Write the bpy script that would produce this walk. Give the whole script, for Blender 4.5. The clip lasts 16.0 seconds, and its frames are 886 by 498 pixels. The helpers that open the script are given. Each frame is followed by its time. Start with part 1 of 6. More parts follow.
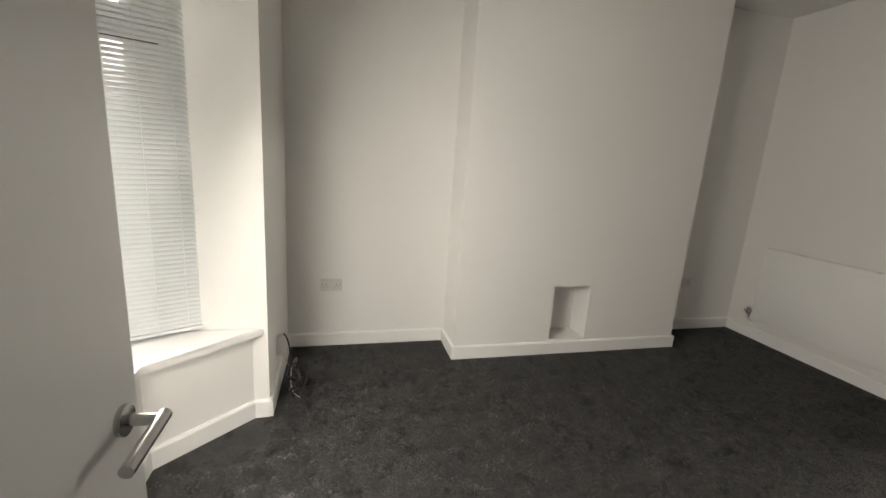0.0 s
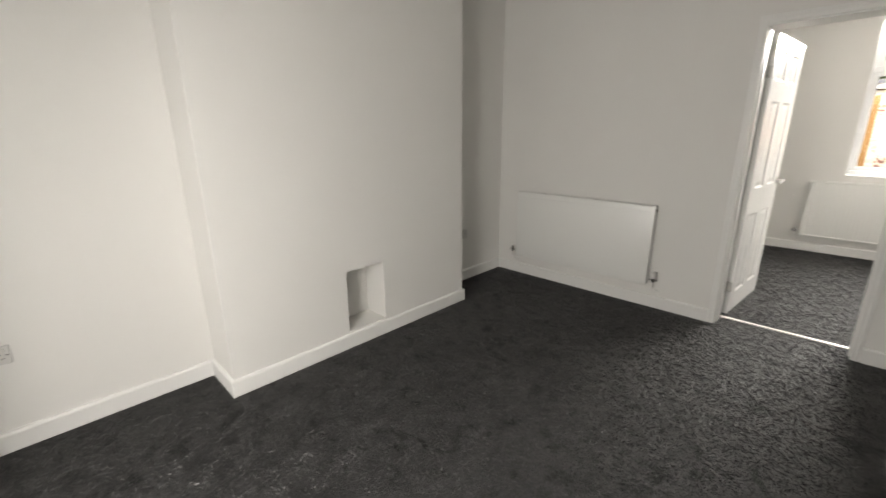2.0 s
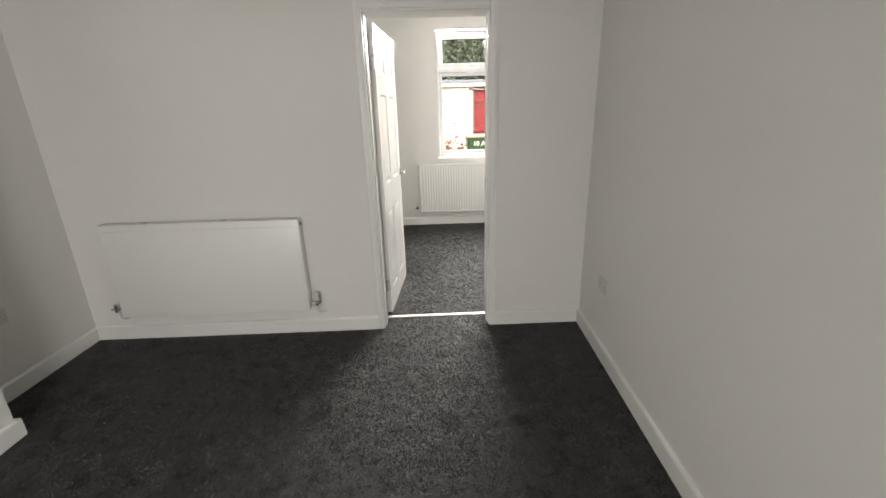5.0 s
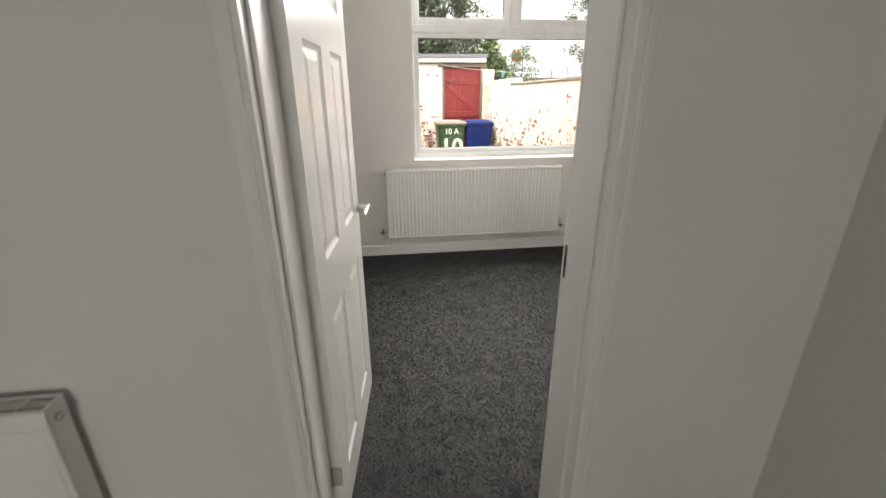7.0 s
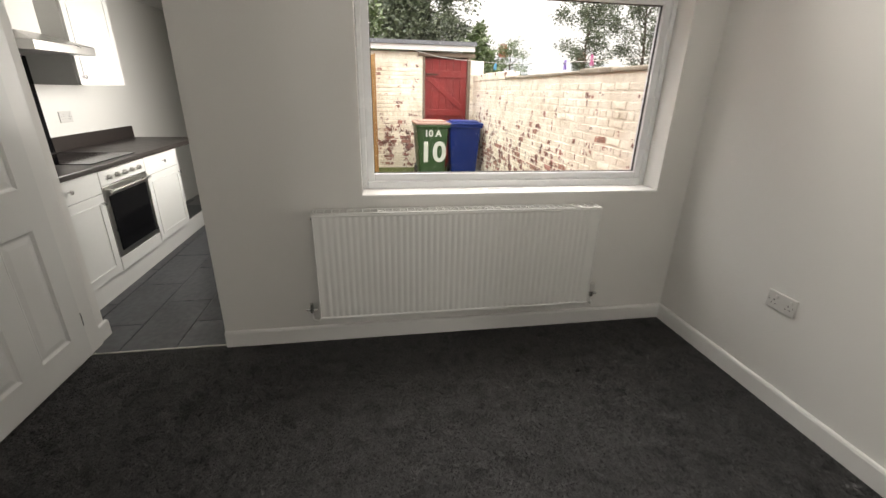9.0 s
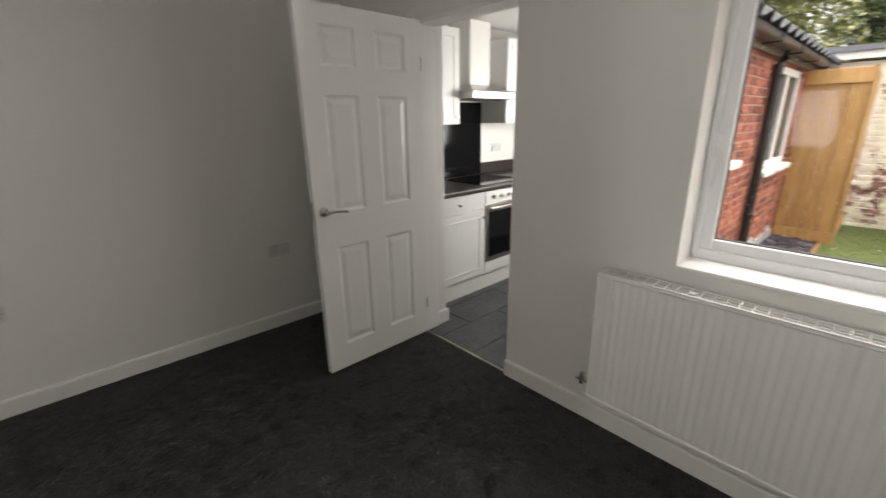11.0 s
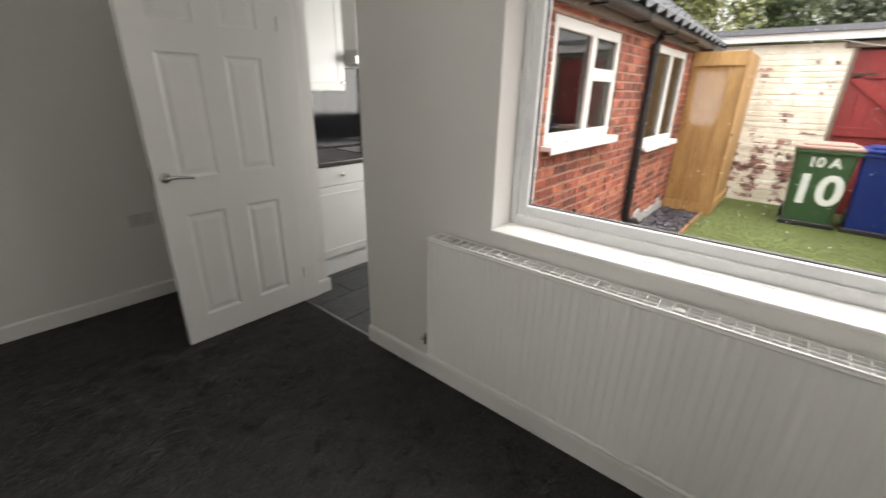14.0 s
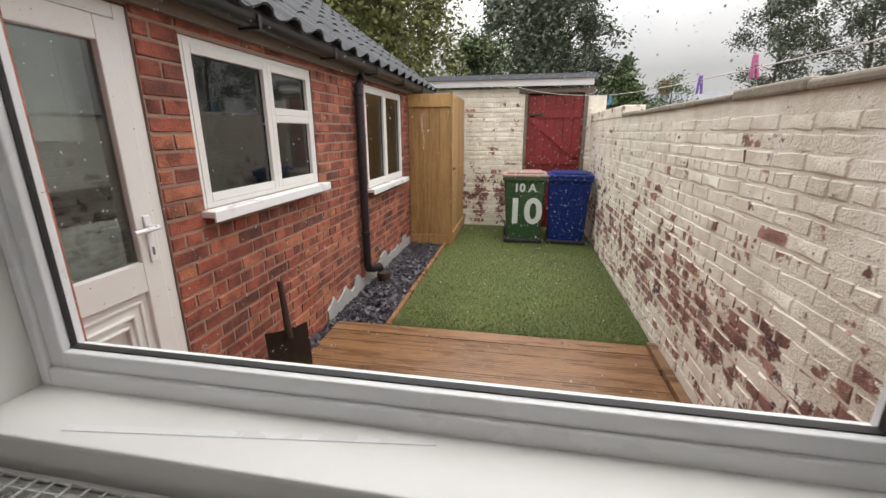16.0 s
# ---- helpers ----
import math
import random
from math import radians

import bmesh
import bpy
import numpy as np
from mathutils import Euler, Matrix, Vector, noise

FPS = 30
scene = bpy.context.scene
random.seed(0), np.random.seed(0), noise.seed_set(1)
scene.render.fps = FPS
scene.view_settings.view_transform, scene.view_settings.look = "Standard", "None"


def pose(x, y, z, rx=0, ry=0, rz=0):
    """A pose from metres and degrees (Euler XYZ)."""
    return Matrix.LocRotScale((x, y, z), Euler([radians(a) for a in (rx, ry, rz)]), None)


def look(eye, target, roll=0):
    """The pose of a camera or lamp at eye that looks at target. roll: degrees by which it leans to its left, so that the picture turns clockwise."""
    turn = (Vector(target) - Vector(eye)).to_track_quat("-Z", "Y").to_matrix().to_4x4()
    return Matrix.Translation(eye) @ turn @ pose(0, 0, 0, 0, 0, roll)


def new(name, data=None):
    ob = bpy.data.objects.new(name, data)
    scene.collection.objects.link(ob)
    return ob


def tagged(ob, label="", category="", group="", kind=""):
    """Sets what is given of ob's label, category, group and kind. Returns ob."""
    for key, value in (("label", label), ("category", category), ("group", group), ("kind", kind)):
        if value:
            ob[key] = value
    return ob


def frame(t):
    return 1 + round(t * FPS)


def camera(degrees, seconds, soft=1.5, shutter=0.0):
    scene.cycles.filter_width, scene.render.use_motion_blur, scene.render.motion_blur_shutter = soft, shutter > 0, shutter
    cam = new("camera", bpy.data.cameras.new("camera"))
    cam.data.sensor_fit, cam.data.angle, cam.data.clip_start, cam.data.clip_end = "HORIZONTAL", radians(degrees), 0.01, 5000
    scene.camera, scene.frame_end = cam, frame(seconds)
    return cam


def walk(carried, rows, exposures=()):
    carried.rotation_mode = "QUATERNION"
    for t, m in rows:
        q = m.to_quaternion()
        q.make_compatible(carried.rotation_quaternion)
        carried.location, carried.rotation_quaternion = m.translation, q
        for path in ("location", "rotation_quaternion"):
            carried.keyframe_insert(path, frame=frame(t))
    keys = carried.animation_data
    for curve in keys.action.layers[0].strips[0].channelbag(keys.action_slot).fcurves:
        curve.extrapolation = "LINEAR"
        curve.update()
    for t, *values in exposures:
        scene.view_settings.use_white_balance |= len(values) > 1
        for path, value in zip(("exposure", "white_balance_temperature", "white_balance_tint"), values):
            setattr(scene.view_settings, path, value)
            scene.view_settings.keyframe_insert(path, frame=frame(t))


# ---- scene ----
cam = camera(93.87, 16.0, shutter=0.25)
ROWS = [
    (0, 0.079, 0.003, 1.405, -13.70, -12.41, -3.59),
    (0.5, 0.102, 0.074, 1.401, -16.86, -14.78, -1.83),
    (1, 0.120, 0.199, 1.399, -25.07, -14.93, -0.37),
    (1.5, 0.194, 0.342, 1.392, -32.80, -15.72, 0.65),
    (2, 0.284, 0.424, 1.398, -45.52, -15.99, 0.60),
    (2.5, 0.393, 0.402, 1.406, -59.18, -17.01, 1.37),
    (3, 0.452, 0.417, 1.430, -73.46, -17.31, 1.12),
    (3.5, 0.453, 0.426, 1.436, -84.92, -19.14, -0.08),
    (6, 1.881, 0.694, 1.424, -92.78, -18.33, 0.93),
    (6.5, 2.348, 0.700, 1.439, -93.37, -19.45, -0.67),
    (7, 2.833, 0.721, 1.429, -97.39, -20.38, 0.36),
    (7.5, 3.262, 0.671, 1.419, -99.17, -21.02, -0.25),
    (8, 3.632, 0.607, 1.421, -102.23, -20.88, -1.20),
    (10.5, 4.923, 0.105, 1.419, -67.66, -19.26, 0.65),
    (11, 4.878, -0.008, 1.440, -42.86, -17.37, 0.83),
    (11.5, 4.782, -0.151, 1.446, -28.14, -16.73, 0.34),
    (12, 4.774, -0.261, 1.468, -20.39, -16.14, -0.60),
    (12.5, 4.811, -0.366, 1.463, -16.13, -17.32, -1.32),
    (13, 4.865, -0.408, 1.434, -19.35, -20.26, -1.47),
    (13.5, 4.978, -0.444, 1.422, -31.12, -21.74, -1.41),
    (14, 5.200, -0.404, 1.419, -49.52, -20.97, -1.08),
    (14.5, 5.396, -0.407, 1.466, -68.15, -18.58, -0.34),
    (15, 5.600, -0.479, 1.475, -78.82, -16.47, -0.54),
    (15.5, 5.842, -0.581, 1.466, -81.05, -15.62, -0.94),
    (16, 6.060, -0.585, 1.449, -79.45, -15.76, 0.17),
]
EXPOSURES = [(t, stops, kelvin, 11) for t, stops, kelvin in ((0.0, 1.45, 7600), (1.5, 1.7, 7350), (3.5, 2.0, 7100), (6.0, 1.7, 7100), (7.0, 1.3, 7200), (8.0, 0.95, 7400), (10.5, 0.7, 7100), (12.0, 1.05, 7100), (13.0, 1.1, 7150), (14.0, 0.8, 7000), (15.0, 0.0, 6900), (15.5, -0.12, 6850), (16.0, -0.22, 6850))]
walk(cam, [(t, pose(x, y, z, 90 + pitch, roll, yaw)) for t, x, y, z, yaw, pitch, roll in ROWS], EXPOSURES)

# ---------------------------------------------------------------- light
world = bpy.data.worlds.new("overcast_sky")
scene.world = world
world.use_nodes = True
wn, wl = world.node_tree.nodes, world.node_tree.links
wn.clear()
sky = wn.new("ShaderNodeTexSky")
sky.sky_type, sky.sun_disc, sky.sun_elevation, sky.sun_rotation = "NISHITA", False, radians(48), radians(120)
sky_level = wn.new("ShaderNodeVectorMath")
sky_level.operation = "SCALE"
sky_level.inputs["Scale"].default_value = 0.1
coords = wn.new("ShaderNodeTexCoord")
clouds = wn.new("ShaderNodeTexNoise")
clouds.inputs["Scale"].default_value, clouds.inputs["Detail"].default_value, clouds.inputs["Roughness"].default_value = 2.2, 6.0, 0.55
cloud_ramp = wn.new("ShaderNodeValToRGB")
cloud_ramp.color_ramp.elements[0].position, cloud_ramp.color_ramp.elements[0].color = 0.35, (0.72, 0.75, 0.80, 1)
cloud_ramp.color_ramp.elements[1].position, cloud_ramp.color_ramp.elements[1].color = 0.68, (1.0, 1.0, 1.0, 1)
sky_mix = wn.new("ShaderNodeMix")
sky_mix.data_type = "RGBA"
sky_mix.inputs["Factor"].default_value = 0.9
backg = wn.new("ShaderNodeBackground")
backg.inputs["Strength"].default_value = 1.6
wout = wn.new("ShaderNodeOutputWorld")
wl.new(sky.outputs[0], sky_level.inputs[0])
wl.new(coords.outputs["Generated"], clouds.inputs["Vector"])
wl.new(clouds.outputs["Fac"], cloud_ramp.inputs["Fac"])
wl.new(sky_level.outputs[0], sky_mix.inputs["A"])
wl.new(cloud_ramp.outputs["Color"], sky_mix.inputs["B"])
# an overcast sky is about three times as bright overhead as at the horizon
way = wn.new("ShaderNodeSeparateXYZ")
wl.new(coords.outputs["Generated"], way.inputs[0])
lift = wn.new("ShaderNodeMapRange")
lift.inputs["From Min"].default_value, lift.inputs["From Max"].default_value = 0.12, 1.0
lift.inputs["To Min"].default_value, lift.inputs["To Max"].default_value = 0.50, 3.6
wl.new(way.outputs["Z"], lift.inputs["Value"])
graded = wn.new("ShaderNodeVectorMath")
graded.operation = "SCALE"
wl.new(sky_mix.outputs["Result"], graded.inputs[0])
wl.new(lift.outputs[0], graded.inputs["Scale"])
wl.new(graded.outputs[0], backg.inputs["Color"])
wl.new(backg.outputs[0], wout.inputs["Surface"])

sun_data = bpy.data.lights.new("sun", "SUN")
sun_data.energy, sun_data.angle, sun_data.color = 1.3, radians(40), (1.0, 0.96, 0.9)
sun = new("sun", sun_data)
sun.matrix_world = look((11, -2.5, 14), (8, 0, 0))


def window_light(name, eye, target, wide, high, watts, spread=140):
    """Sky light that enters by a window's opening."""
    d = bpy.data.lights.new(name, "AREA")
    d.shape, d.size, d.size_y, d.energy, d.color = "RECTANGLE", wide, high, watts, (0.97, 0.985, 1.0)
    d.spread = radians(spread)
    ob = new(name, d)
    ob.matrix_world = look(eye, target)


window_light("bay_daylight", (-0.62, 0.72, 1.35), (3.0, 0.66, -0.1), 1.2, 0.95, 24, 168)
window_light("back_window_daylight", (6.655, -0.22, 2.325), (4.2, -0.02, 1.7), 1.35, 0.11, 22, 122)
window_light("kitchen_window_daylight", (8.45, 1.21, 1.48), (8.0, 2.6, 1.25), 1.1, 0.75, 15)


# ---------------------------------------------------------------- materials
def material(name, base, rough=0.6, second=None, scale=3.0, fine=60.0, bump=0.1, bump_scale=None, metal=0.0, amount=0.5,
             rough_var=0.08, stretch=(1, 1, 1), sheen=0.0, by_piece=0.0, spec=0.5, distance=0.004):
    """A two-scale surface: broad blotches and fine grain in colour, gloss and relief."""
    m = bpy.data.materials.new(name)
    m.use_nodes = True
    n, l = m.node_tree.nodes, m.node_tree.links
    bsdf = n["Principled BSDF"]
    second = second or tuple(c * 0.86 for c in base)
    geo = n.new("ShaderNodeNewGeometry")
    mp = n.new("ShaderNodeMapping")
    mp.inputs["Scale"].default_value = stretch
    l.new(geo.outputs["Position"], mp.inputs["Vector"])
    broad, grain = n.new("ShaderNodeTexNoise"), n.new("ShaderNodeTexNoise")
    for tex, s, d in ((broad, scale, 5.0), (grain, fine, 3.0)):
        tex.inputs["Scale"].default_value, tex.inputs["Detail"].default_value = s, d
        l.new(mp.outputs[0], tex.inputs["Vector"])
    half = n.new("ShaderNodeMath")
    half.operation = "MULTIPLY_ADD"
    half.inputs[1].default_value, half.inputs[2].default_value = amount, 0.5 - amount
    add = n.new("ShaderNodeMath")
    add.operation = "ADD"
    l.new(broad.outputs["Fac"], add.inputs[0])
    l.new(grain.outputs["Fac"], add.inputs[1])
    l.new(add.outputs[0], half.inputs[0])
    fac = half.outputs[0]
    if by_piece:
        info = n.new("ShaderNodeObjectInfo")
        both = n.new("ShaderNodeMath")
        both.operation = "ADD"
        l.new(info.outputs["Random"], both.inputs[0])
        l.new(geo.outputs["Random Per Island"], both.inputs[1])
        wrap = n.new("ShaderNodeMath")
        wrap.operation = "FRACT"
        l.new(both.outputs[0], wrap.inputs[0])
        shift = n.new("ShaderNodeMath")
        shift.operation = "MULTIPLY_ADD"
        shift.inputs[1].default_value = by_piece
        l.new(wrap.outputs[0], shift.inputs[0])
        lower = n.new("ShaderNodeMath")
        lower.operation = "SUBTRACT"
        lower.inputs[1].default_value = by_piece * 0.5
        l.new(fac, lower.inputs[0])
        l.new(lower.outputs[0], shift.inputs[2])
        fac = shift.outputs[0]
    mix = n.new("ShaderNodeMix")
    mix.data_type, mix.clamp_factor = "RGBA", True
    mix.inputs["A"].default_value, mix.inputs["B"].default_value = (*second, 1), (*base, 1)
    l.new(fac, mix.inputs["Factor"])
    l.new(mix.outputs["Result"], bsdf.inputs["Base Color"])
    r = n.new("ShaderNodeMapRange")
    r.inputs["To Min"].default_value, r.inputs["To Max"].default_value = max(0.02, rough - rough_var), min(1, rough + rough_var)
    l.new(broad.outputs["Fac"], r.inputs["Value"])
    l.new(r.outputs[0], bsdf.inputs["Roughness"])
    bsdf.inputs["Metallic"].default_value = metal
    bsdf.inputs["Specular IOR Level"].default_value = spec
    if sheen:
        bsdf.inputs["Sheen Weight"].default_value, bsdf.inputs["Sheen Roughness"].default_value = sheen, 0.5
    if bump:
        relief = grain
        if bump_scale:
            relief = n.new("ShaderNodeTexNoise")
            relief.inputs["Scale"].default_value, relief.inputs["Detail"].default_value = bump_scale, 4.0
            l.new(mp.outputs[0], relief.inputs["Vector"])
        b = n.new("ShaderNodeBump")
        b.inputs["Strength"].default_value, b.inputs["Distance"].default_value = bump, distance
        l.new(relief.outputs["Fac"], b.inputs["Height"])
        l.new(b.outputs[0], bsdf.inputs["Normal"])
    return m


def glass_material(name, tint=(1, 1, 1), shine=0.045):
    m = bpy.data.materials.new(name)
    m.use_nodes = True
    n, l = m.node_tree.nodes, m.node_tree.links
    n.remove(n["Principled BSDF"])
    clear, gloss, mix, fres = (n.new(k) for k in ("ShaderNodeBsdfTransparent", "ShaderNodeBsdfGlossy", "ShaderNodeMixShader", "ShaderNodeLayerWeight"))
    clear.inputs["Color"].default_value = (*tint, 1)
    gloss.inputs["Roughness"].default_value = 0.01
    fres.inputs["Blend"].default_value = 0.5
    power = n.new("ShaderNodeMath")
    power.operation = "POWER"
    power.inputs[1].default_value = 5.0
    l.new(fres.outputs["Facing"], power.inputs[0])
    level = n.new("ShaderNodeMath")
    level.operation = "MULTIPLY_ADD"
    level.inputs[1].default_value, level.inputs[2].default_value = 0.8, shine
    l.new(power.outputs[0], level.inputs[0])
    l.new(level.outputs[0], mix.inputs[0])
    l.new(clear.outputs[0], mix.inputs[1])
    l.new(gloss.outputs[0], mix.inputs[2])
    l.new(mix.outputs[0], n["Material Output"].inputs["Surface"])
    return m


def carpet_material():
    """Charcoal twist-pile carpet: pale flecks, and brushed, lighter patches with shading put into colour."""
    m = bpy.data.materials.new("charcoal_carpet")
    m.use_nodes = True
    n, l = m.node_tree.nodes, m.node_tree.links
    bsdf = n["Principled BSDF"]
    geo = n.new("ShaderNodeNewGeometry")

    def tex(scale, detail, rough=0.6, warp=0.0):
        t = n.new("ShaderNodeTexNoise")
        t.inputs["Scale"].default_value, t.inputs["Detail"].default_value, t.inputs["Roughness"].default_value = scale, detail, rough
        t.inputs["Distortion"].default_value = warp
        l.new(geo.outputs["Position"], t.inputs["Vector"])
        return t

    def ramp(src, a, ca, b, cb):
        r = n.new("ShaderNodeValToRGB")
        r.color_ramp.elements[0].position, r.color_ramp.elements[0].color = a, (*ca, 1)
        r.color_ramp.elements[1].position, r.color_ramp.elements[1].color = b, (*cb, 1)
        l.new(src, r.inputs[0])
        return r.outputs[0]

    brushed, tuft, fleck = tex(11.0, 10.0, 0.78, 0.0), tex(170, 2.0), tex(75, 6.0, 0.85)
    lay = ramp(brushed.outputs["Fac"], 0.40, (0.005, 0.005, 0.0056), 0.54, (0.020, 0.0194, 0.0202))
    tip = ramp(fleck.outputs["Fac"], 0.42, (0.15, 0.15, 0.15), 0.60, (2.6, 2.6, 2.6))
    mul = n.new("ShaderNodeMix")
    mul.data_type, mul.blend_type = "RGBA", "MULTIPLY"
    mul.inputs["Factor"].default_value = 1.0
    l.new(lay, mul.inputs["A"])
    l.new(tip, mul.inputs["B"])
    l.new(mul.outputs["Result"], bsdf.inputs["Base Color"])
    bsdf.inputs["Roughness"].default_value = 0.5
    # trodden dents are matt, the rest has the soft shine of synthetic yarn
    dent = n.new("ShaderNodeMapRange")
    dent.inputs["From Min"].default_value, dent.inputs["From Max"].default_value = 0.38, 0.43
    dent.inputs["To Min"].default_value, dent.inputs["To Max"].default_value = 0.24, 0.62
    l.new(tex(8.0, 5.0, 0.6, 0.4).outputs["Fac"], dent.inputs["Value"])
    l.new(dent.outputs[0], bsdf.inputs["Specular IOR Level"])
    bsdf.inputs["Sheen Weight"].default_value, bsdf.inputs["Sheen Roughness"].default_value = 0.04, 0.35
    add = n.new("ShaderNodeMath")
    add.operation = "MULTIPLY_ADD"
    add.inputs[1].default_value = 0.3
    l.new(brushed.outputs["Fac"], add.inputs[0])
    l.new(fleck.outputs["Fac"], add.inputs[2])
    b = n.new("ShaderNodeBump")
    b.inputs["Strength"].default_value, b.inputs["Distance"].default_value = 0.8, 0.008
    l.new(add.outputs[0], b.inputs["Height"])
    l.new(b.outputs[0], bsdf.inputs["Normal"])
    return m


def brick_material(name, painted):
    """Red brick by the piece; the painted one wears cream masonry paint that has flaked off in patches."""
    m = bpy.data.materials.new(name)
    m.use_nodes = True
    n, l = m.node_tree.nodes, m.node_tree.links
    bsdf = n["Principled BSDF"]
    geo, info = n.new("ShaderNodeNewGeometry"), n.new("ShaderNodeObjectInfo")

    def math_node(op, a, b, c=None):
        k = n.new("ShaderNodeMath")
        k.operation = op
        for i, v in enumerate((a, b, c)):
            if v is None:
                continue
            if isinstance(v, (int, float)):
                k.inputs[i].default_value = v
            else:
                l.new(v, k.inputs[i])
        return k.outputs[0]

    def tex(scale, detail, rough=0.6):
        t = n.new("ShaderNodeTexNoise")
        t.inputs["Scale"].default_value, t.inputs["Detail"].default_value, t.inputs["Roughness"].default_value = scale, detail, rough
        l.new(geo.outputs["Position"], t.inputs["Vector"])
        return t.outputs["Fac"]

    piece = math_node("FRACT", math_node("ADD", info.outputs["Random"], geo.outputs["Random Per Island"]), 0.0)
    hue = n.new("ShaderNodeValToRGB")
    els = hue.color_ramp.elements
    els[0].position, els[0].color = 0.0, (0.16, 0.055, 0.040, 1)
    els[1].position, els[1].color = 1.0, (0.46, 0.17, 0.085, 1)
    for p, c in ((0.25, (0.27, 0.072, 0.045)), (0.55, (0.34, 0.092, 0.055)), (0.8, (0.41, 0.125, 0.078))):
        e = els.new(p)
        e.color = (*c, 1)
    l.new(piece, hue.inputs[0])
    burn = n.new("ShaderNodeMapRange")
    burn.inputs["From Min"].default_value, burn.inputs["From Max"].default_value = 0.36, 0.58
    burn.inputs["To Min"].default_value, burn.inputs["To Max"].default_value = 0.40, 1.08
    l.new(tex(9.0, 5.0), burn.inputs["Value"])
    shade = n.new("ShaderNodeMix")
    shade.data_type, shade.blend_type = "RGBA", "MULTIPLY"
    shade.inputs["Factor"].default_value = 1.0
    l.new(hue.outputs[0], shade.inputs["A"])
    l.new(burn.outputs[0], shade.inputs["B"])
    colour = shade.outputs["Result"]
    if painted:
        dull = n.new("ShaderNodeHueSaturation")
        dull.inputs["Saturation"].default_value, dull.inputs["Value"].default_value = 0.72, 0.8
        l.new(colour, dull.inputs["Color"])
        colour = dull.outputs[0]
        sep = n.new("ShaderNodeSeparateXYZ")
        l.new(geo.outputs["Position"], sep.inputs[0])
        band = math_node("SUBTRACT", 1.0, math_node("MINIMUM", math_node("ABSOLUTE", math_node("DIVIDE", math_node("SUBTRACT", sep.outputs["Z"], 0.42), 0.75), 0.0), 1.0))
        worn = math_node("ADD", math_node("MULTIPLY", tex(5.5, 7.0, 0.68), 1.0), math_node("MULTIPLY", band, 0.17))
        worn = math_node("ADD", worn, math_node("MULTIPLY", piece, 0.17))
        bare = n.new("ShaderNodeMapRange")
        bare.inputs["From Min"].default_value, bare.inputs["From Max"].default_value = 0.71, 0.735
        l.new(worn, bare.inputs["Value"])
        paint = n.new("ShaderNodeValToRGB")
        paint.color_ramp.elements[0].position, paint.color_ramp.elements[0].color = 0.30, (0.60, 0.54, 0.43, 1)
        paint.color_ramp.elements[1].position, paint.color_ramp.elements[1].color = 0.58, (0.84, 0.80, 0.70, 1)
        l.new(tex(3.2, 8.0, 0.7), paint.inputs[0])
        over = n.new("ShaderNodeMix")
        over.data_type = "RGBA"
        l.new(bare.outputs[0], over.inputs["Factor"])
        l.new(paint.outputs[0], over.inputs["A"])
        l.new(colour, over.inputs["B"])
        colour = over.outputs["Result"]
    l.new(colour, bsdf.inputs["Base Color"])
    bsdf.inputs["Roughness"].default_value = 0.82
    b = n.new("ShaderNodeBump")
    b.inputs["Strength"].default_value, b.inputs["Distance"].default_value = 0.7, 0.01
    l.new(math_node("ADD", tex(26, 6.0), tex(110, 3.0)), b.inputs["Height"])
    l.new(b.outputs[0], bsdf.inputs["Normal"])
    return m


def leaf_material(name, dark, light):
    m = material(name, light, 0.55, second=dark, scale=1.5, fine=18, bump=0, by_piece=0.9, amount=0.5)
    m.node_tree.nodes["Principled BSDF"].inputs["Transmission Weight"].default_value = 0.0
    return m


WALL = material("white_wall_paint", (0.74, 0.73, 0.71), 0.75, (0.69, 0.68, 0.655), 1.3, 160, 0.14, bump_scale=90, amount=0.4, distance=0.002)
CEIL = material("ceiling_paint", (0.80, 0.79, 0.77), 0.8, None, 1.0, 120, 0.1, amount=0.25)
TRIM = material("white_satin_trim", (0.78, 0.775, 0.76), 0.36, (0.73, 0.725, 0.71), 2.0, 40, 0.05, amount=0.4)
DOOR = material("white_gloss_door", (0.80, 0.80, 0.79), 0.19, (0.755, 0.755, 0.745), 2.0, 60, 0.14, stretch=(14, 14, 1.0), amount=0.4, distance=0.0015)
UPVC = material("white_plastic", (0.80, 0.81, 0.82), 0.28, (0.75, 0.76, 0.77), 3, 50, 0.02, amount=0.35)
UPVC_DIM = material("weathered_white_plastic", (0.78, 0.78, 0.76), 0.35, (0.66, 0.65, 0.61), 4, 50, 0.02, amount=0.5)
GASKET = material("black_rubber", (0.02, 0.02, 0.021), 0.6, None, 8, 80, 0.05)
RADI = material("radiator_enamel", (0.78, 0.78, 0.76), 0.33, (0.735, 0.735, 0.715), 2, 70, 0.03, amount=0.4)
CHROME = material("satin_chrome", (0.62, 0.61, 0.60), 0.24, (0.5, 0.5, 0.49), 8, 120, 0.03, metal=1.0)
STEEL = material("brushed_steel", (0.55, 0.54, 0.52), 0.3, (0.45, 0.44, 0.42), 5, 80, 0.06, metal=1.0, stretch=(1, 8, 8))
SOCKET = material("socket_plastic", (0.63, 0.62, 0.60), 0.3, None, 6, 60, 0.0)
DARK = material("hub_and_hole_shade", (0.015, 0.015, 0.015), 0.7, None, 6, 60, 0.0)
BLACKCABLE = material("black_cable", (0.02, 0.02, 0.022), 0.5, None, 20, 90, 0.05)
SLAT = material("blind_slat", (0.74, 0.77, 0.77), 0.4, (0.66, 0.69, 0.69), 4, 50, 0.03, amount=0.4)
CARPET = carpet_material()
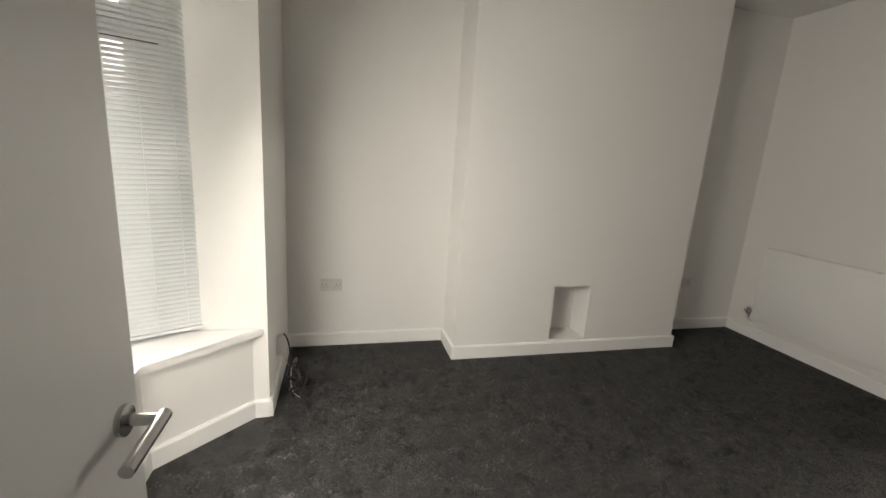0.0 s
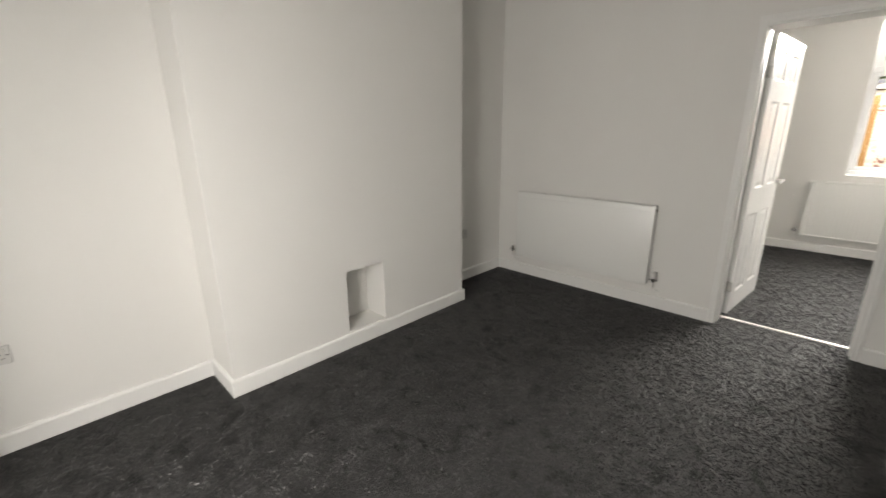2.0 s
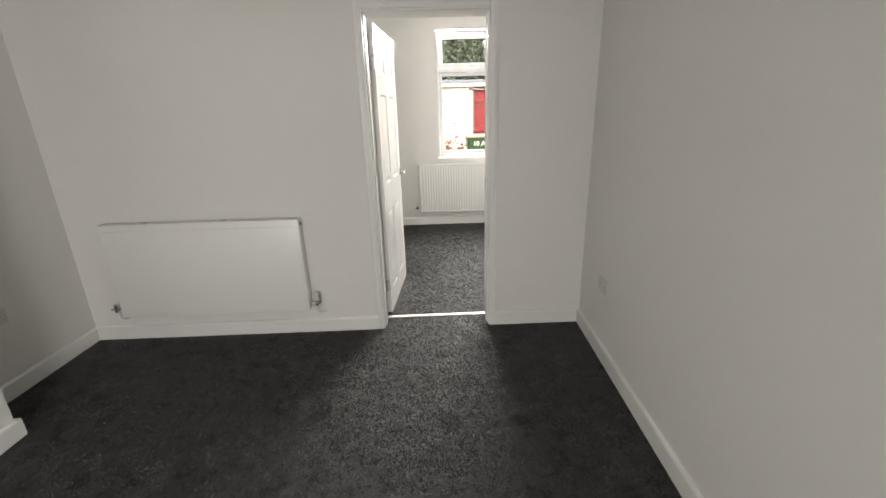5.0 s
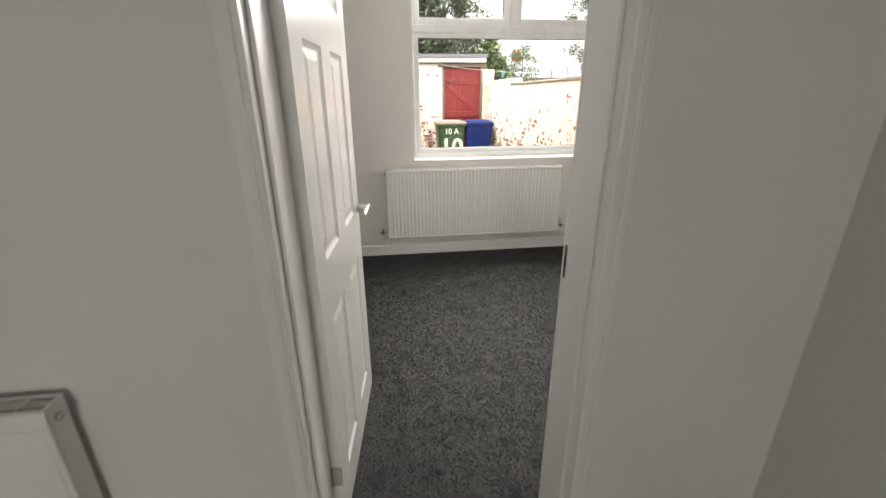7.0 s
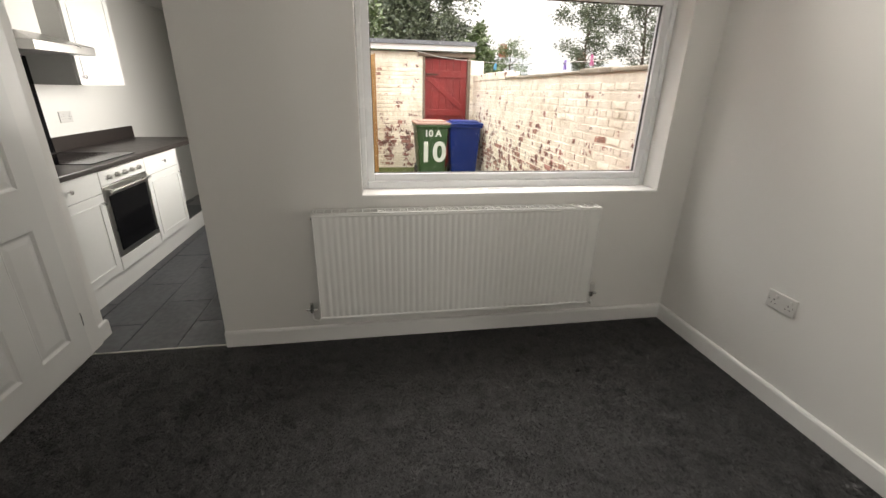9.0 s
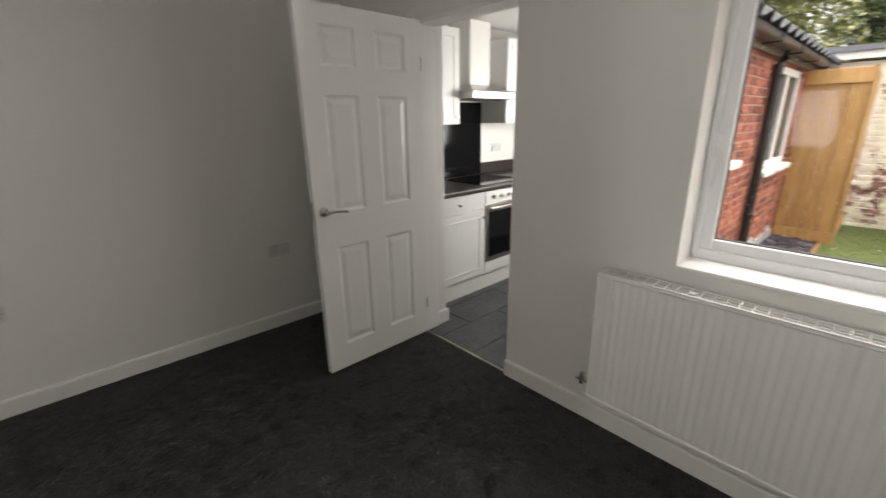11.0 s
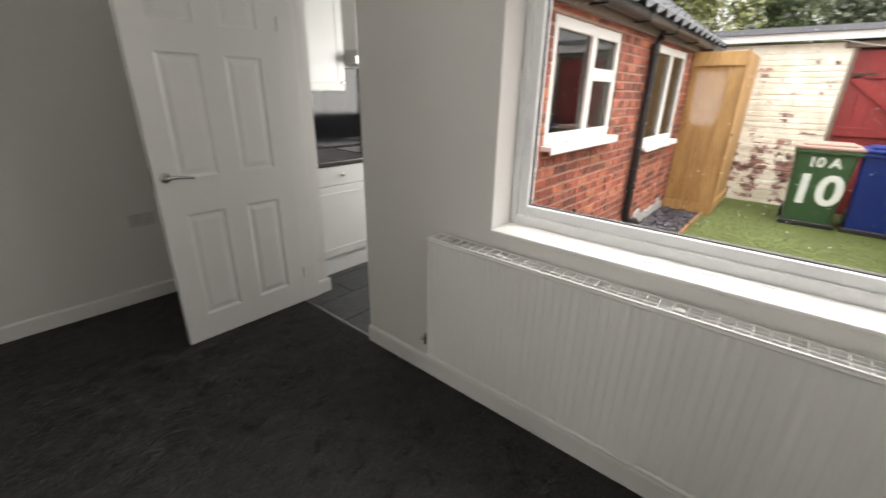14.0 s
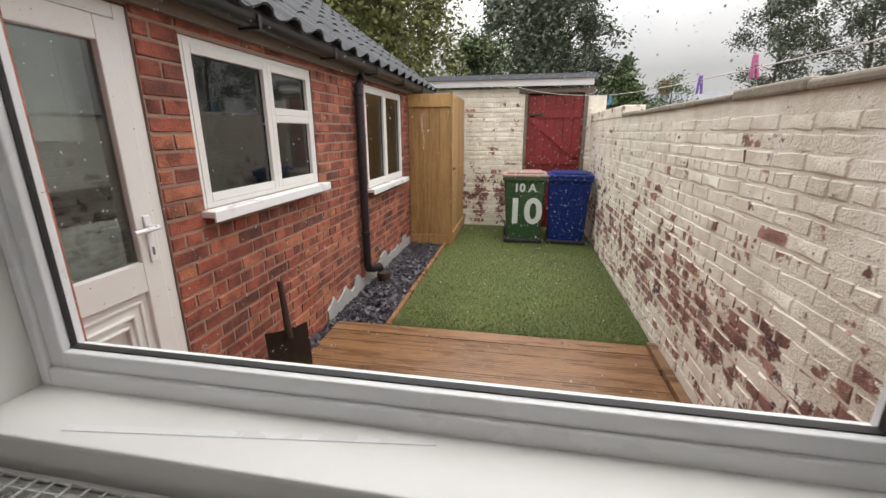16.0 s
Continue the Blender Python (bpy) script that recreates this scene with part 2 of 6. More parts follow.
# broad patches of tone stand for how the brushed pile catches light
TUFT = material("carpet_tuft", (0.070, 0.0675, 0.0695), 0.5, (0.006, 0.006, 0.0066), 12.0, 34, 0.0, by_piece=0.5, amount=2.0, spec=0.6)
SLATE_TILE = material("slate_floor_tile", (0.095, 0.10, 0.112), 0.4, (0.018, 0.02, 0.023), 4.5, 26, 0.4, by_piece=0.5, amount=1.1)
GROUT = material("grey_grout", (0.26, 0.26, 0.255), 0.8, None, 8, 80, 0.2)
CABINET = material("white_cabinet_paint", (0.78, 0.78, 0.765), 0.4, None, 2, 50, 0.03, amount=0.3)
WORKTOP = material("dark_worktop", (0.055, 0.045, 0.042), 0.35, (0.02, 0.017, 0.016), 14, 90, 0.05, amount=0.7)
BLACKGLASS = material("black_glass", (0.006, 0.006, 0.007), 0.06, None, 3, 30, 0.0, spec=0.25)
GLASS = glass_material("window_glass", shine=0.008)
# tint stands for the dimness of the rooms seen through this glass
GLASS_SHADED = glass_material("room_shade_glass", (0.45, 0.47, 0.45), 0.11)
JOINT = material("dirty_painted_joint", (0.78, 0.73, 0.62), 0.9, (0.36, 0.31, 0.24), 5, 60, 0.4, amount=0.9)
BRICK = brick_material("red_brick", False)
PAINTED = brick_material("flaking_painted_brick", True)
MORTAR = material("lime_mortar", (0.36, 0.25, 0.19), 0.9, (0.22, 0.14, 0.105), 6, 70, 0.4, amount=0.7)
COPING = material("weathered_coping", (0.36, 0.32, 0.26), 0.9, (0.15, 0.13, 0.10), 6, 45, 0.5, amount=0.9)
CONCRETE = material("grey_render", (0.45, 0.45, 0.44), 0.9, (0.24, 0.235, 0.225), 5, 50, 0.4, amount=0.8)
PANTILE = material("dark_concrete_tile", (0.062, 0.066, 0.074), 0.6, (0.024, 0.026, 0.030), 5, 50, 0.25, by_piece=0.35, amount=0.6, spec=0.2)
BLACKPLASTIC = material("black_gutter_plastic", (0.016, 0.016, 0.018), 0.35, None, 4, 50, 0.05)
NEWWOOD = material("new_timber", (0.50, 0.30, 0.115), 0.6, (0.23, 0.115, 0.036), 2.6, 14, 0.3, stretch=(9, 9, 0.8), by_piece=0.45, amount=1.4)
DECKWOOD = material("wet_decking", (0.31, 0.165, 0.078), 0.30, (0.075, 0.036, 0.018), 1.8, 12, 0.25, stretch=(7, 0.8, 7), by_piece=0.4, amount=1.3, rough_var=0.2)
REDPAINT = material("weathered_red_paint", (0.26, 0.016, 0.015), 0.55, (0.12, 0.008, 0.008), 5, 40, 0.25, stretch=(4, 4, 1), by_piece=0.2, amount=0.7)
OLDWOOD = material("weathered_timber", (0.22, 0.17, 0.13), 0.8, (0.10, 0.075, 0.055), 5, 30, 0.4, stretch=(6, 1, 6), amount=0.8)
GREENBIN = material("green_bin_plastic", (0.03, 0.085, 0.028), 0.42, (0.018, 0.055, 0.022), 4, 90, 0.12, amount=0.6)
BLUEBIN = material("blue_bin_plastic", (0.004, 0.024, 0.16), 0.42, (0.003, 0.014, 0.10), 4, 90, 0.12, amount=0.6, spec=0.25)
PINKLID = material("faded_lid_plastic", (0.36, 0.23, 0.19), 0.5, (0.22, 0.15, 0.12), 6, 60, 0.1)
WHITEPAINT = material("brushed_white_paint", (0.75, 0.78, 0.76), 0.6, (0.5, 0.55, 0.52), 15, 60, 0.1, amount=0.7)
TURF = material("artificial_turf", (0.098, 0.120, 0.022), 0.75, (0.038, 0.06, 0.013), 2.2, 90, 0.6, amount=0.9, distance=0.01)
TURF_BLADE = material("turf_blade", (0.122, 0.146, 0.028), 0.6, (0.048, 0.073, 0.016), 2.2, 30, 0.0, by_piece=0.6, amount=0.6)
SLATECHIP = material("purple_slate_chip", (0.060, 0.052, 0.068), 0.46, (0.016, 0.0145, 0.019), 9, 60, 0.3, by_piece=0.8, amount=0.5)
SOIL = material("dark_soil", (0.045, 0.04, 0.038), 0.9, None, 6, 60, 0.5)
GROUND = material("yard_ground", (0.16, 0.15, 0.13), 0.9, (0.09, 0.085, 0.075), 0.6, 12, 0.3, amount=0.8)
ROOFFELT = material("grey_roof_felt", (0.17, 0.18, 0.20), 0.6, (0.10, 0.105, 0.12), 3, 50, 0.2)
FASCIA = material("white_fascia", (0.72, 0.72, 0.72), 0.4, (0.6, 0.6, 0.59), 3, 40, 0.05)
SLATEROOF = material("slate_roof", (0.13, 0.145, 0.165), 0.55, (0.075, 0.085, 0.10), 3, 20, 0.3, by_piece=0.4)
BARK = material("bark", (0.12, 0.095, 0.075), 0.9, (0.05, 0.04, 0.032), 5, 30, 0.6)
PALEBARK = material("birch_bark", (0.42, 0.39, 0.34), 0.8, (0.12, 0.10, 0.085), 7, 30, 0.4, amount=0.9)
LEAF_BIRCH = leaf_material("birch_leaf", (0.075, 0.095, 0.022), (0.24, 0.25, 0.07))
LEAF_DARK = leaf_material("conifer_leaf", (0.03, 0.042, 0.028), (0.11, 0.135, 0.075))
LEAF_MID = leaf_material("broad_leaf", (0.03, 0.052, 0.018), (0.10, 0.145, 0.045))
BLUEPEG = material("blue_peg_plastic", (0.05, 0.30, 0.55), 0.4)
PINKPEG = material("pink_peg_plastic", (0.55, 0.12, 0.30), 0.4)
PURPLEPEG = material("purple_peg_plastic", (0.22, 0.14, 0.50), 0.4)
LINE = material("washing_line", (0.62, 0.60, 0.56), 0.5)
RUST = material("rusty_steel", (0.085, 0.052, 0.035), 0.7, (0.03, 0.022, 0.018), 12, 60, 0.3, metal=0.4)
BRASS = material("brass_strip", (0.62, 0.60, 0.55), 0.3, None, 6, 60, 0.05, metal=1.0)
WATER = glass_material("raindrop")


# ---------------------------------------------------------------- mesh helpers
def thing(name, label="", category="", at=(0, 0, 0), turn=0.0, group="", kind=""):
    e = new(name)
    e.empty_display_size = 0.1
    e.matrix_world = pose(*at, 0, 0, turn)
    return tagged(e, label, category, group, kind)


def mesh_of(name, bm, mat, smooth=None):
    me = bpy.data.meshes.new(name)
    bmesh.ops.recalc_face_normals(bm, faces=bm.faces[:])
    bm.to_mesh(me)
    bm.free()
    if mat:
        me.materials.append(mat)
    if smooth:
        me.polygons.foreach_set("use_smooth", [True] * len(me.polygons))
        me.set_sharp_from_angle(angle=radians(smooth))
    return me


def part(name, bm, mat, parent=None, label="", smooth=None, m=None):
    ob = new(name, mesh_of(name, bm, mat, smooth))
    ob.parent = parent
    if m is not None:
        ob.matrix_local = m
    if label:
        ob["label"] = label
    return ob


def piece(name, me, parent, m):
    ob = new(name, me)
    ob.parent = parent
    ob.matrix_local = m
    return ob


def box(bm, x0, x1, y0, y1, z0, z1, bevel=0.0):
    made = bmesh.ops.create_cube(bm, size=1.0, matrix=Matrix.LocRotScale(((x0 + x1) / 2, (y0 + y1) / 2, (z0 + z1) / 2), None, (abs(x1 - x0), abs(y1 - y0), abs(z1 - z0))))
    if bevel:
        edges = {e for v in made["verts"] for e in v.link_edges}
        bmesh.ops.bevel(bm, geom=list(edges), offset=bevel, segments=2, affect="EDGES", profile=0.5)
    return bm


def boxes(*rows, bevel=0.0):
    bm = bmesh.new()
    for r in rows:
        box(bm, *r, bevel=bevel)
    return bm


def prism(bm, outline, z0, z1):
    """An upright prism over a plan outline."""
    low = [bm.verts.new((x, y, z0)) for x, y in outline]
    high = [bm.verts.new((x, y, z1)) for x, y in outline]
    bm.faces.new(low[::-1])
    bm.faces.new(high)
    for i in range(len(outline)):
        j = (i + 1) % len(outline)
        bm.faces.new((low[i], low[j], high[j], high[i]))
    return bm


def tube(bm, points, radius, sides=10, taper=None):
    """A round tube along points, closed at both ends."""
    pts = [Vector(p) for p in points]
    rings = []
    for i, p in enumerate(pts):
        d = (pts[min(i + 1, len(pts) - 1)] - pts[max(i - 1, 0)]).normalized()
        a = d.orthogonal().normalized() if abs(d.z) > 0.95 else d.cross(Vector((0, 0, 1))).normalized()
        b = d.cross(a)
        r = radius if taper is None else radius + (taper - radius) * i / (len(pts) - 1)
        rings.append([bm.verts.new(p + r * (math.cos(k * math.tau / sides) * a + math.sin(k * math.tau / sides) * b)) for k in range(sides)])
    for u, v in zip(rings, rings[1:]):
        for k in range(sides):
            bm.faces.new((u[k], u[(k + 1) % sides], v[(k + 1) % sides], v[k]))
    bm.faces.new(rings[0][::-1])
    bm.faces.new(rings[-1])
    return bm


def disc(bm, m, radius, depth, sides=24, bevel=0.0):
    made = bmesh.ops.create_cone(bm, cap_ends=True, segments=sides, radius1=radius, radius2=radius, depth=depth, matrix=m)
    if bevel:
        edges = [e for e in {e for v in made["verts"] for e in v.link_edges} if len(e.link_faces) == 2 and e.calc_face_angle(0) > 1]
        bmesh.ops.bevel(bm, geom=edges, offset=bevel, segments=2, affect="EDGES", profile=0.5)
    return bm


def structure(name, bm, mat, label="", category="", smooth=None):
    ob = part(name, bm, mat, None, smooth=smooth)
    return tagged(ob, label, category, "", "structure")


def wall_x(name, x0, x1, y0, y1, z0, z1, holes, mat, label):
    """A wall across x (its plane runs along y), pierced by holes (y0, y1, z0, z1)."""
    bm = bmesh.new()
    y = y0
    for a, b, c, d in sorted(holes):
        box(bm, x0, x1, y, a, z0, z1)
        if c > z0:
            box(bm, x0, x1, a, b, z0, c)
        if d < z1:
            box(bm, x0, x1, a, b, d, z1)
        y = b
    box(bm, x0, x1, y, y1, z0, z1)
    return structure(name, bm, mat, label, "wall")


def wall_y(name, x0, x1, y0, y1, z0, z1, holes, mat, label):
    bm = bmesh.new()
    x = x0
    for a, b, c, d in sorted(holes):
        box(bm, x, a, y0, y1, z0, z1)
        if c > z0:
            box(bm, a, b, y0, y1, z0, c)
        if d < z1:
            box(bm, a, b, y0, y1, d, z1)
        x = b
    box(bm, x, x1, y0, y1, z0, z1)
    return structure(name, bm, mat, label, "wall")


def skirting(a, b, inward, height=0.098, thick=0.018):
    """A board along the foot of a wall from a to b, standing out by thick towards inward."""
    a, b, n = Vector((*a, 0)), Vector((*b, 0)), Vector((*inward, 0)).normalized()
    bm = bmesh.new()
    prof = [(0, 0), (thick, 0), (thick, height - 0.012), (thick - 0.004, height - 0.003), (thick - 0.010, height), (0, height)]
    ends = [[bm.verts.new(p + n * u + Vector((0, 0, v))) for u, v in prof] for p in (a, b)]
    for i in range(len(prof)):
        j = (i + 1) % len(prof)
        bm.faces.new((ends[0][i], ends[0][j], ends[1][j], ends[1][i]))
    bm.faces.new(ends[0])
    bm.faces.new(ends[1][::-1])
    return structure("baseboard", bm, TRIM, "white painted wooden skirting board along the wall", "skirting board")


# ---------------------------------------------------------------- structure of the house
TOP = 2.70
R1W, R1E, R1N = -0.27, 3.69, 2.96
R2W, R2E, R2S, R2N = 3.885, 6.58, -1.463, 2.86
OUT = 6.84

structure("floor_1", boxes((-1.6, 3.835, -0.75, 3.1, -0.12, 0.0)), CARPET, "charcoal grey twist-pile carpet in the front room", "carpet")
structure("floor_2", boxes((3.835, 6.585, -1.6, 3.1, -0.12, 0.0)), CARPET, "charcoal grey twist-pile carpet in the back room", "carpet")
structure("ceiling_1", boxes((-1.6, 3.75, -0.75, 3.3, TOP, TOP + 0.15)), CEIL, "plain white ceiling", "ceiling")
structure("ceiling_2", boxes((3.75, OUT, -1.75, 3.3, TOP, TOP + 0.15)), CEIL, "plain white ceiling", "ceiling")



def carpet_pile(name, label, x0, x1, y0, y1, count, seed, keep):
    """Short leaning tufts; how they lean drifts over the floor, as where feet have brushed the pile."""
    r = np.random.RandomState(seed)
    xy = np.stack([r.uniform(x0, x1, count), r.uniform(y0, y1, count)], 1)
    xy = xy[[keep(x, y) for x, y in xy]]
    k = len(xy)
    lay = np.array([(0.35 * noise.noise((x * 4, y * 4, seed)) + 1.1 * noise.noise((x * 15, y * 12, seed + 5)), 0.35 * noise.noise((x * 4, y * 4, seed + 9)) + 1.1 * noise.noise((x * 15, y * 12, seed + 14))) for x, y in xy])
    tip = lay * 0.007 + r.normal(0, 0.002, (k, 2))
    a, w = r.uniform(0, math.tau, k), r.uniform(0.0028, 0.0052, k)
    side = np.stack([np.cos(a) * w, np.sin(a) * w], 1)
    co = np.zeros((k, 3, 3))
    co[:, 0, :2], co[:, 1, :2], co[:, 2, :2] = xy - side, xy + side, xy + tip
    co[:, :2, 2], co[:, 2, 2] = 0.0005, r.uniform(0.003, 0.006, k)
    me = bpy.data.meshes.new(name)
    me.vertices.add(3 * k)
    me.vertices.foreach_set("co", co.ravel())
    me.loops.add(3 * k)
    me.loops.foreach_set("vertex_index", np.arange(3 * k))
    me.polygons.add(k)
    me.polygons.foreach_set("loop_start", np.arange(0, 3 * k, 3))
    me.update(calc_edges=True)
    me.materials.append(TUFT)
    return tagged(new(name, me), label, "carpet", "", "stuff")


carpet_pile("carpet_pile", "short charcoal carpet pile brushed into uneven patches", -0.69, 3.83, -0.38, 2.95, 240000, 3,
            lambda x, y: (x > -0.25 or 0.3 < y < 1.75) and not (0.87 < x < 2.76 and y > 2.62) and not (x > 3.66 and not 0.24 < y < 0.96) and not (x < 0.74 and y < -0.1))
carpet_pile("carpet_pile", "short charcoal carpet pile brushed into uneven patches", 3.87, 6.56, -1.44, 2.84, 215000, 8, lambda x, y: True)

wall_y("wall_north", R1W - 0.3, R1E, R1N, R1N + 0.24, -0.12, TOP, [], WALL, "white painted party wall beside the chimney breast")
wall_x("wall_middle", R1E, R2W, -1.7, 3.2, -0.12, TOP, [(0.222, 0.978, -0.12, 2.02)], WALL, "white painted wall between the two rooms")
SKEW = 0.051


def south_y(x):
    """The hall wall runs slightly out of square."""
    return -0.412 + SKEW * (R1E - x)


structure("wall_south", prism(bmesh.new(), [(0.62, south_y(0.62) - 0.12), (R1E, south_y(R1E) - 0.12), (R1E, south_y(R1E)), (0.62, south_y(0.62))], -0.12, TOP), WALL, "white painted wall along the hall", "wall")
wall_y("wall_hall", -0.55, 0.62, -0.28, -0.13, -0.12, TOP, [(-0.25, 0.53, 0.0, 2.02)], WALL, "white painted wall with the entrance doorway")
structure("wall_jog", boxes((0.62, 0.74, -0.34, -0.13, -0.12, TOP)), WALL, "white painted wall return", "wall")
structure("wall_behind", boxes((-1.6, 1.2, -1.75, -1.6, -0.12, TOP), (-0.67, -0.55, -1.6, -0.17, -0.12, TOP), (1.2, 1.3, -1.75, -0.51, -0.12, TOP)), WALL, "white painted hall walls", "wall")
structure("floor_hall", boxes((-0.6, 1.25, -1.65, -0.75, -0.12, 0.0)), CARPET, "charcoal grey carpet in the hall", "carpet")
structure("ceiling_hall", boxes((-0.67, 1.3, -1.75, -0.75, TOP, TOP + 0.15)), CEIL, "plain white hall ceiling", "ceiling")
# front wall and its bay
BAY = [(-0.29, 2.13), (-0.705, 1.775), (-0.705, 0.30), (-0.29, -0.06)]
structure("wall_west", boxes((-0.57, R1W, 2.13, R1N, -0.12, TOP), (-0.57, R1W, -0.17, -0.06, -0.12, TOP), (-0.57, R1W, -0.06, 2.13, 2.452, TOP)), WALL, "white painted front wall beside the bay window", "wall")
bm = bmesh.new()
prism(bm, [(-0.345, 2.13), (-0.715, 1.80), (-0.715, 0.27), (-0.345, -0.06), (-0.80, -0.06), (-1.12, 0.20), (-1.12, 1.86), (-0.80, 2.13)][::-1], -0.12, 0.462)
structure("wall_bay", bm, WALL, "white painted panelled wall under the bay window sill", "wall")
structure("wall_bay_cheek", boxes((-0.80, -0.57, 2.135, 2.40, -0.12, TOP), (-0.80, -0.57, -0.30, -0.065, -0.12, TOP)), WALL, "white painted cheek of the bay", "wall")
bm = bmesh.new()
prism(bm, [(-0.27, 2.19), (-0.82, 2.19), (-1.12, 1.9), (-1.12, 0.15), (-0.82, -0.12), (-0.27, -0.12)], 2.45, TOP)
structure("ceiling_bay", bm, CEIL, "white head of the bay window", "ceiling")
bm = bmesh.new()
prism(bm, [(-0.29, 2.128), (-0.70, 1.772), (-0.70, 0.302), (-0.29, -0.058), (-0.80, -0.058), (-1.10, 0.22), (-1.10, 1.84), (-0.80, 2.128)][::-1], 0.464, 0.502)
bmesh.ops.bevel(bm, geom=[e for e in bm.edges if all(v.co.z > 0.5 for v in e.verts)], offset=0.006, segments=2, affect="EDGES")
structure("trim", bm, TRIM, "white glossy window board in the bay", "window sill", smooth=40)

# chimney breast with its small recess
BRF, BX0, BX1 = 2.634, 0.885, 2.745
NX0, NX1, NZ0, NZ1 = 1.63, 1.93, 0.11, 0.53
structure("chimney_breast", boxes((BX0, NX0, BRF, R1N, -0.1, TOP), (NX1, BX1, BRF, R1N, -0.1, TOP), (NX0, NX1, BRF, R1N, -0.1, NZ0), (NX0, NX1, BRF, R1N, NZ1, TOP),
          (NX0, NX1, BRF + 0.21, R1N, NZ0, NZ1)), WALL, "white plastered chimney breast with a small square recess", "chimney breast")

# back room
wall_y("wall_back_north", R2W, OUT, R2N, R2N + 0.3, -0.12, TOP, [], WALL, "white painted party wall of the back room")
wall_y("wall_back_south", R2W, OUT, R2S - 0.2, R2S, -0.12, TOP, [], WALL, "white painted wall of the back room")
WY0, WY1, WZ0, WZ1 = -1.262, 0.496, 0.874, 2.395
KY0, KY1 = 1.31, 2.055
wall_x("wall_east", R2E, OUT - 0.045, R2S, R2N, -0.12, TOP, [(WY0, WY1, WZ0, WZ1), (KY0, KY1, -0.12, 1.985)], WALL, "white painted outside wall with the window and kitchen doorway")
structure("wall_rear_brick", boxes((OUT - 0.045, OUT, -1.9, WY0, -0.3, 3.0), (OUT - 0.045, OUT, WY1, 0.94, -0.3, 3.0), (OUT - 0.045, OUT, WY0, WY1, -0.3, WZ0), (OUT - 0.045, OUT, WY0, WY1, WZ1, 3.0)), BRICK, "red brick rear wall", "wall")
structure("wall_upper", boxes((-1.2, OUT, -1.9, 3.3, 2.86, 3.05)), CEIL, "floor of the storey above", "wall")

for a, b, n in (((R1W, R1N), (BX0, R1N), (0, -1)), ((BX0, BRF), (BX1, BRF), (0, -1)), ((BX0, R1N), (BX0, BRF - 0.018), (-1, 0)), ((BX1, BRF - 0.018), (BX1, R1N), (1, 0)), ((BX1, R1N), (R1E, R1N), (0, -1)),
                ((R1E, R1N), (R1E, 1.012), (-1, 0)), ((R1E, 0.188), (R1E, south_y(R1E)), (-1, 0)), ((R1E, south_y(R1E)), (0.74, south_y(0.74)), (SKEW, 1)), ((R1W, R1N), (R1W, 2.115), (1, 0)),
                ((-0.27, 2.13), (-0.345, 2.13), (0, -1)), ((-0.345, 2.13), (-0.715, 1.80), (0.66, -0.74)), ((-0.715, 1.80), (-0.715, 0.27), (1, 0)),
                ((R2W, R2N), (R2E, R2N), (0, -1)), ((R2E, R2N), (R2E, KY1 + 0.05), (-1, 0)), ((R2E, KY0), (R2E, R2S), (-1, 0)), ((R2E, R2S), (R2W, R2S), (0, 1)),
                ((R2W, R2S), (R2W, 0.188), (1, 0)), ((R2W, 1.012), (R2W, R2N), (1, 0)), ((OUT - 0.03, KY1), (R2E + 0.03, KY1), (0, -1))):
    skirting(a, b, n)


# ---------------------------------------------------------------- doors
def lever(parent, x, z, side, thick, sharp=False):
    """A lever handle on a round rose; side is -1 or 1 for the two faces of the leaf."""
    h = part("handle", disc(bmesh.new(), pose(x, side * (thick / 2 + 0.005), z, 90), 0.026, 0.010, 28, 0.002), CHROME, parent, "satin chrome lever handle", 40)
    y = side * (thick / 2)
    if sharp:
        pts = [(x, y, z), (x, y + side * 0.058, z), (x - 0.03, y + side * 0.064, z), (x - 0.115, y + side * 0.062, z)]
        bm = tube(bmesh.new(), pts[:2], 0.0105, 14)
        tube(bm, [(x + 0.009, y + side * 0.060, z + 0.002), (x - 0.118, y + side * 0.060, z - 0.004)], 0.0105, 14)
    else:
        bm = tube(bmesh.new(), [(x, y, z), (x, y + side * 0.048, z)], 0.010, 14)
        tube(bm, [(x + 0.010, y + side * 0.050, z + 0.002), (x - 0.03, y + side * 0.053, z + 0.006), (x - 0.07, y + side * 0.052, z + 0.002), (x - 0.115, y + side * 0.050, z - 0.007)], 0.0095, 14, 0.007)
    part("lever", bm, CHROME, h, smooth=50)
    return h


COLS = ((0.115, 0.318), (0.442, 0.645))
ROWS_Z = ((0.165, 0.77), (0.965, 1.567), (1.70, 1.89))


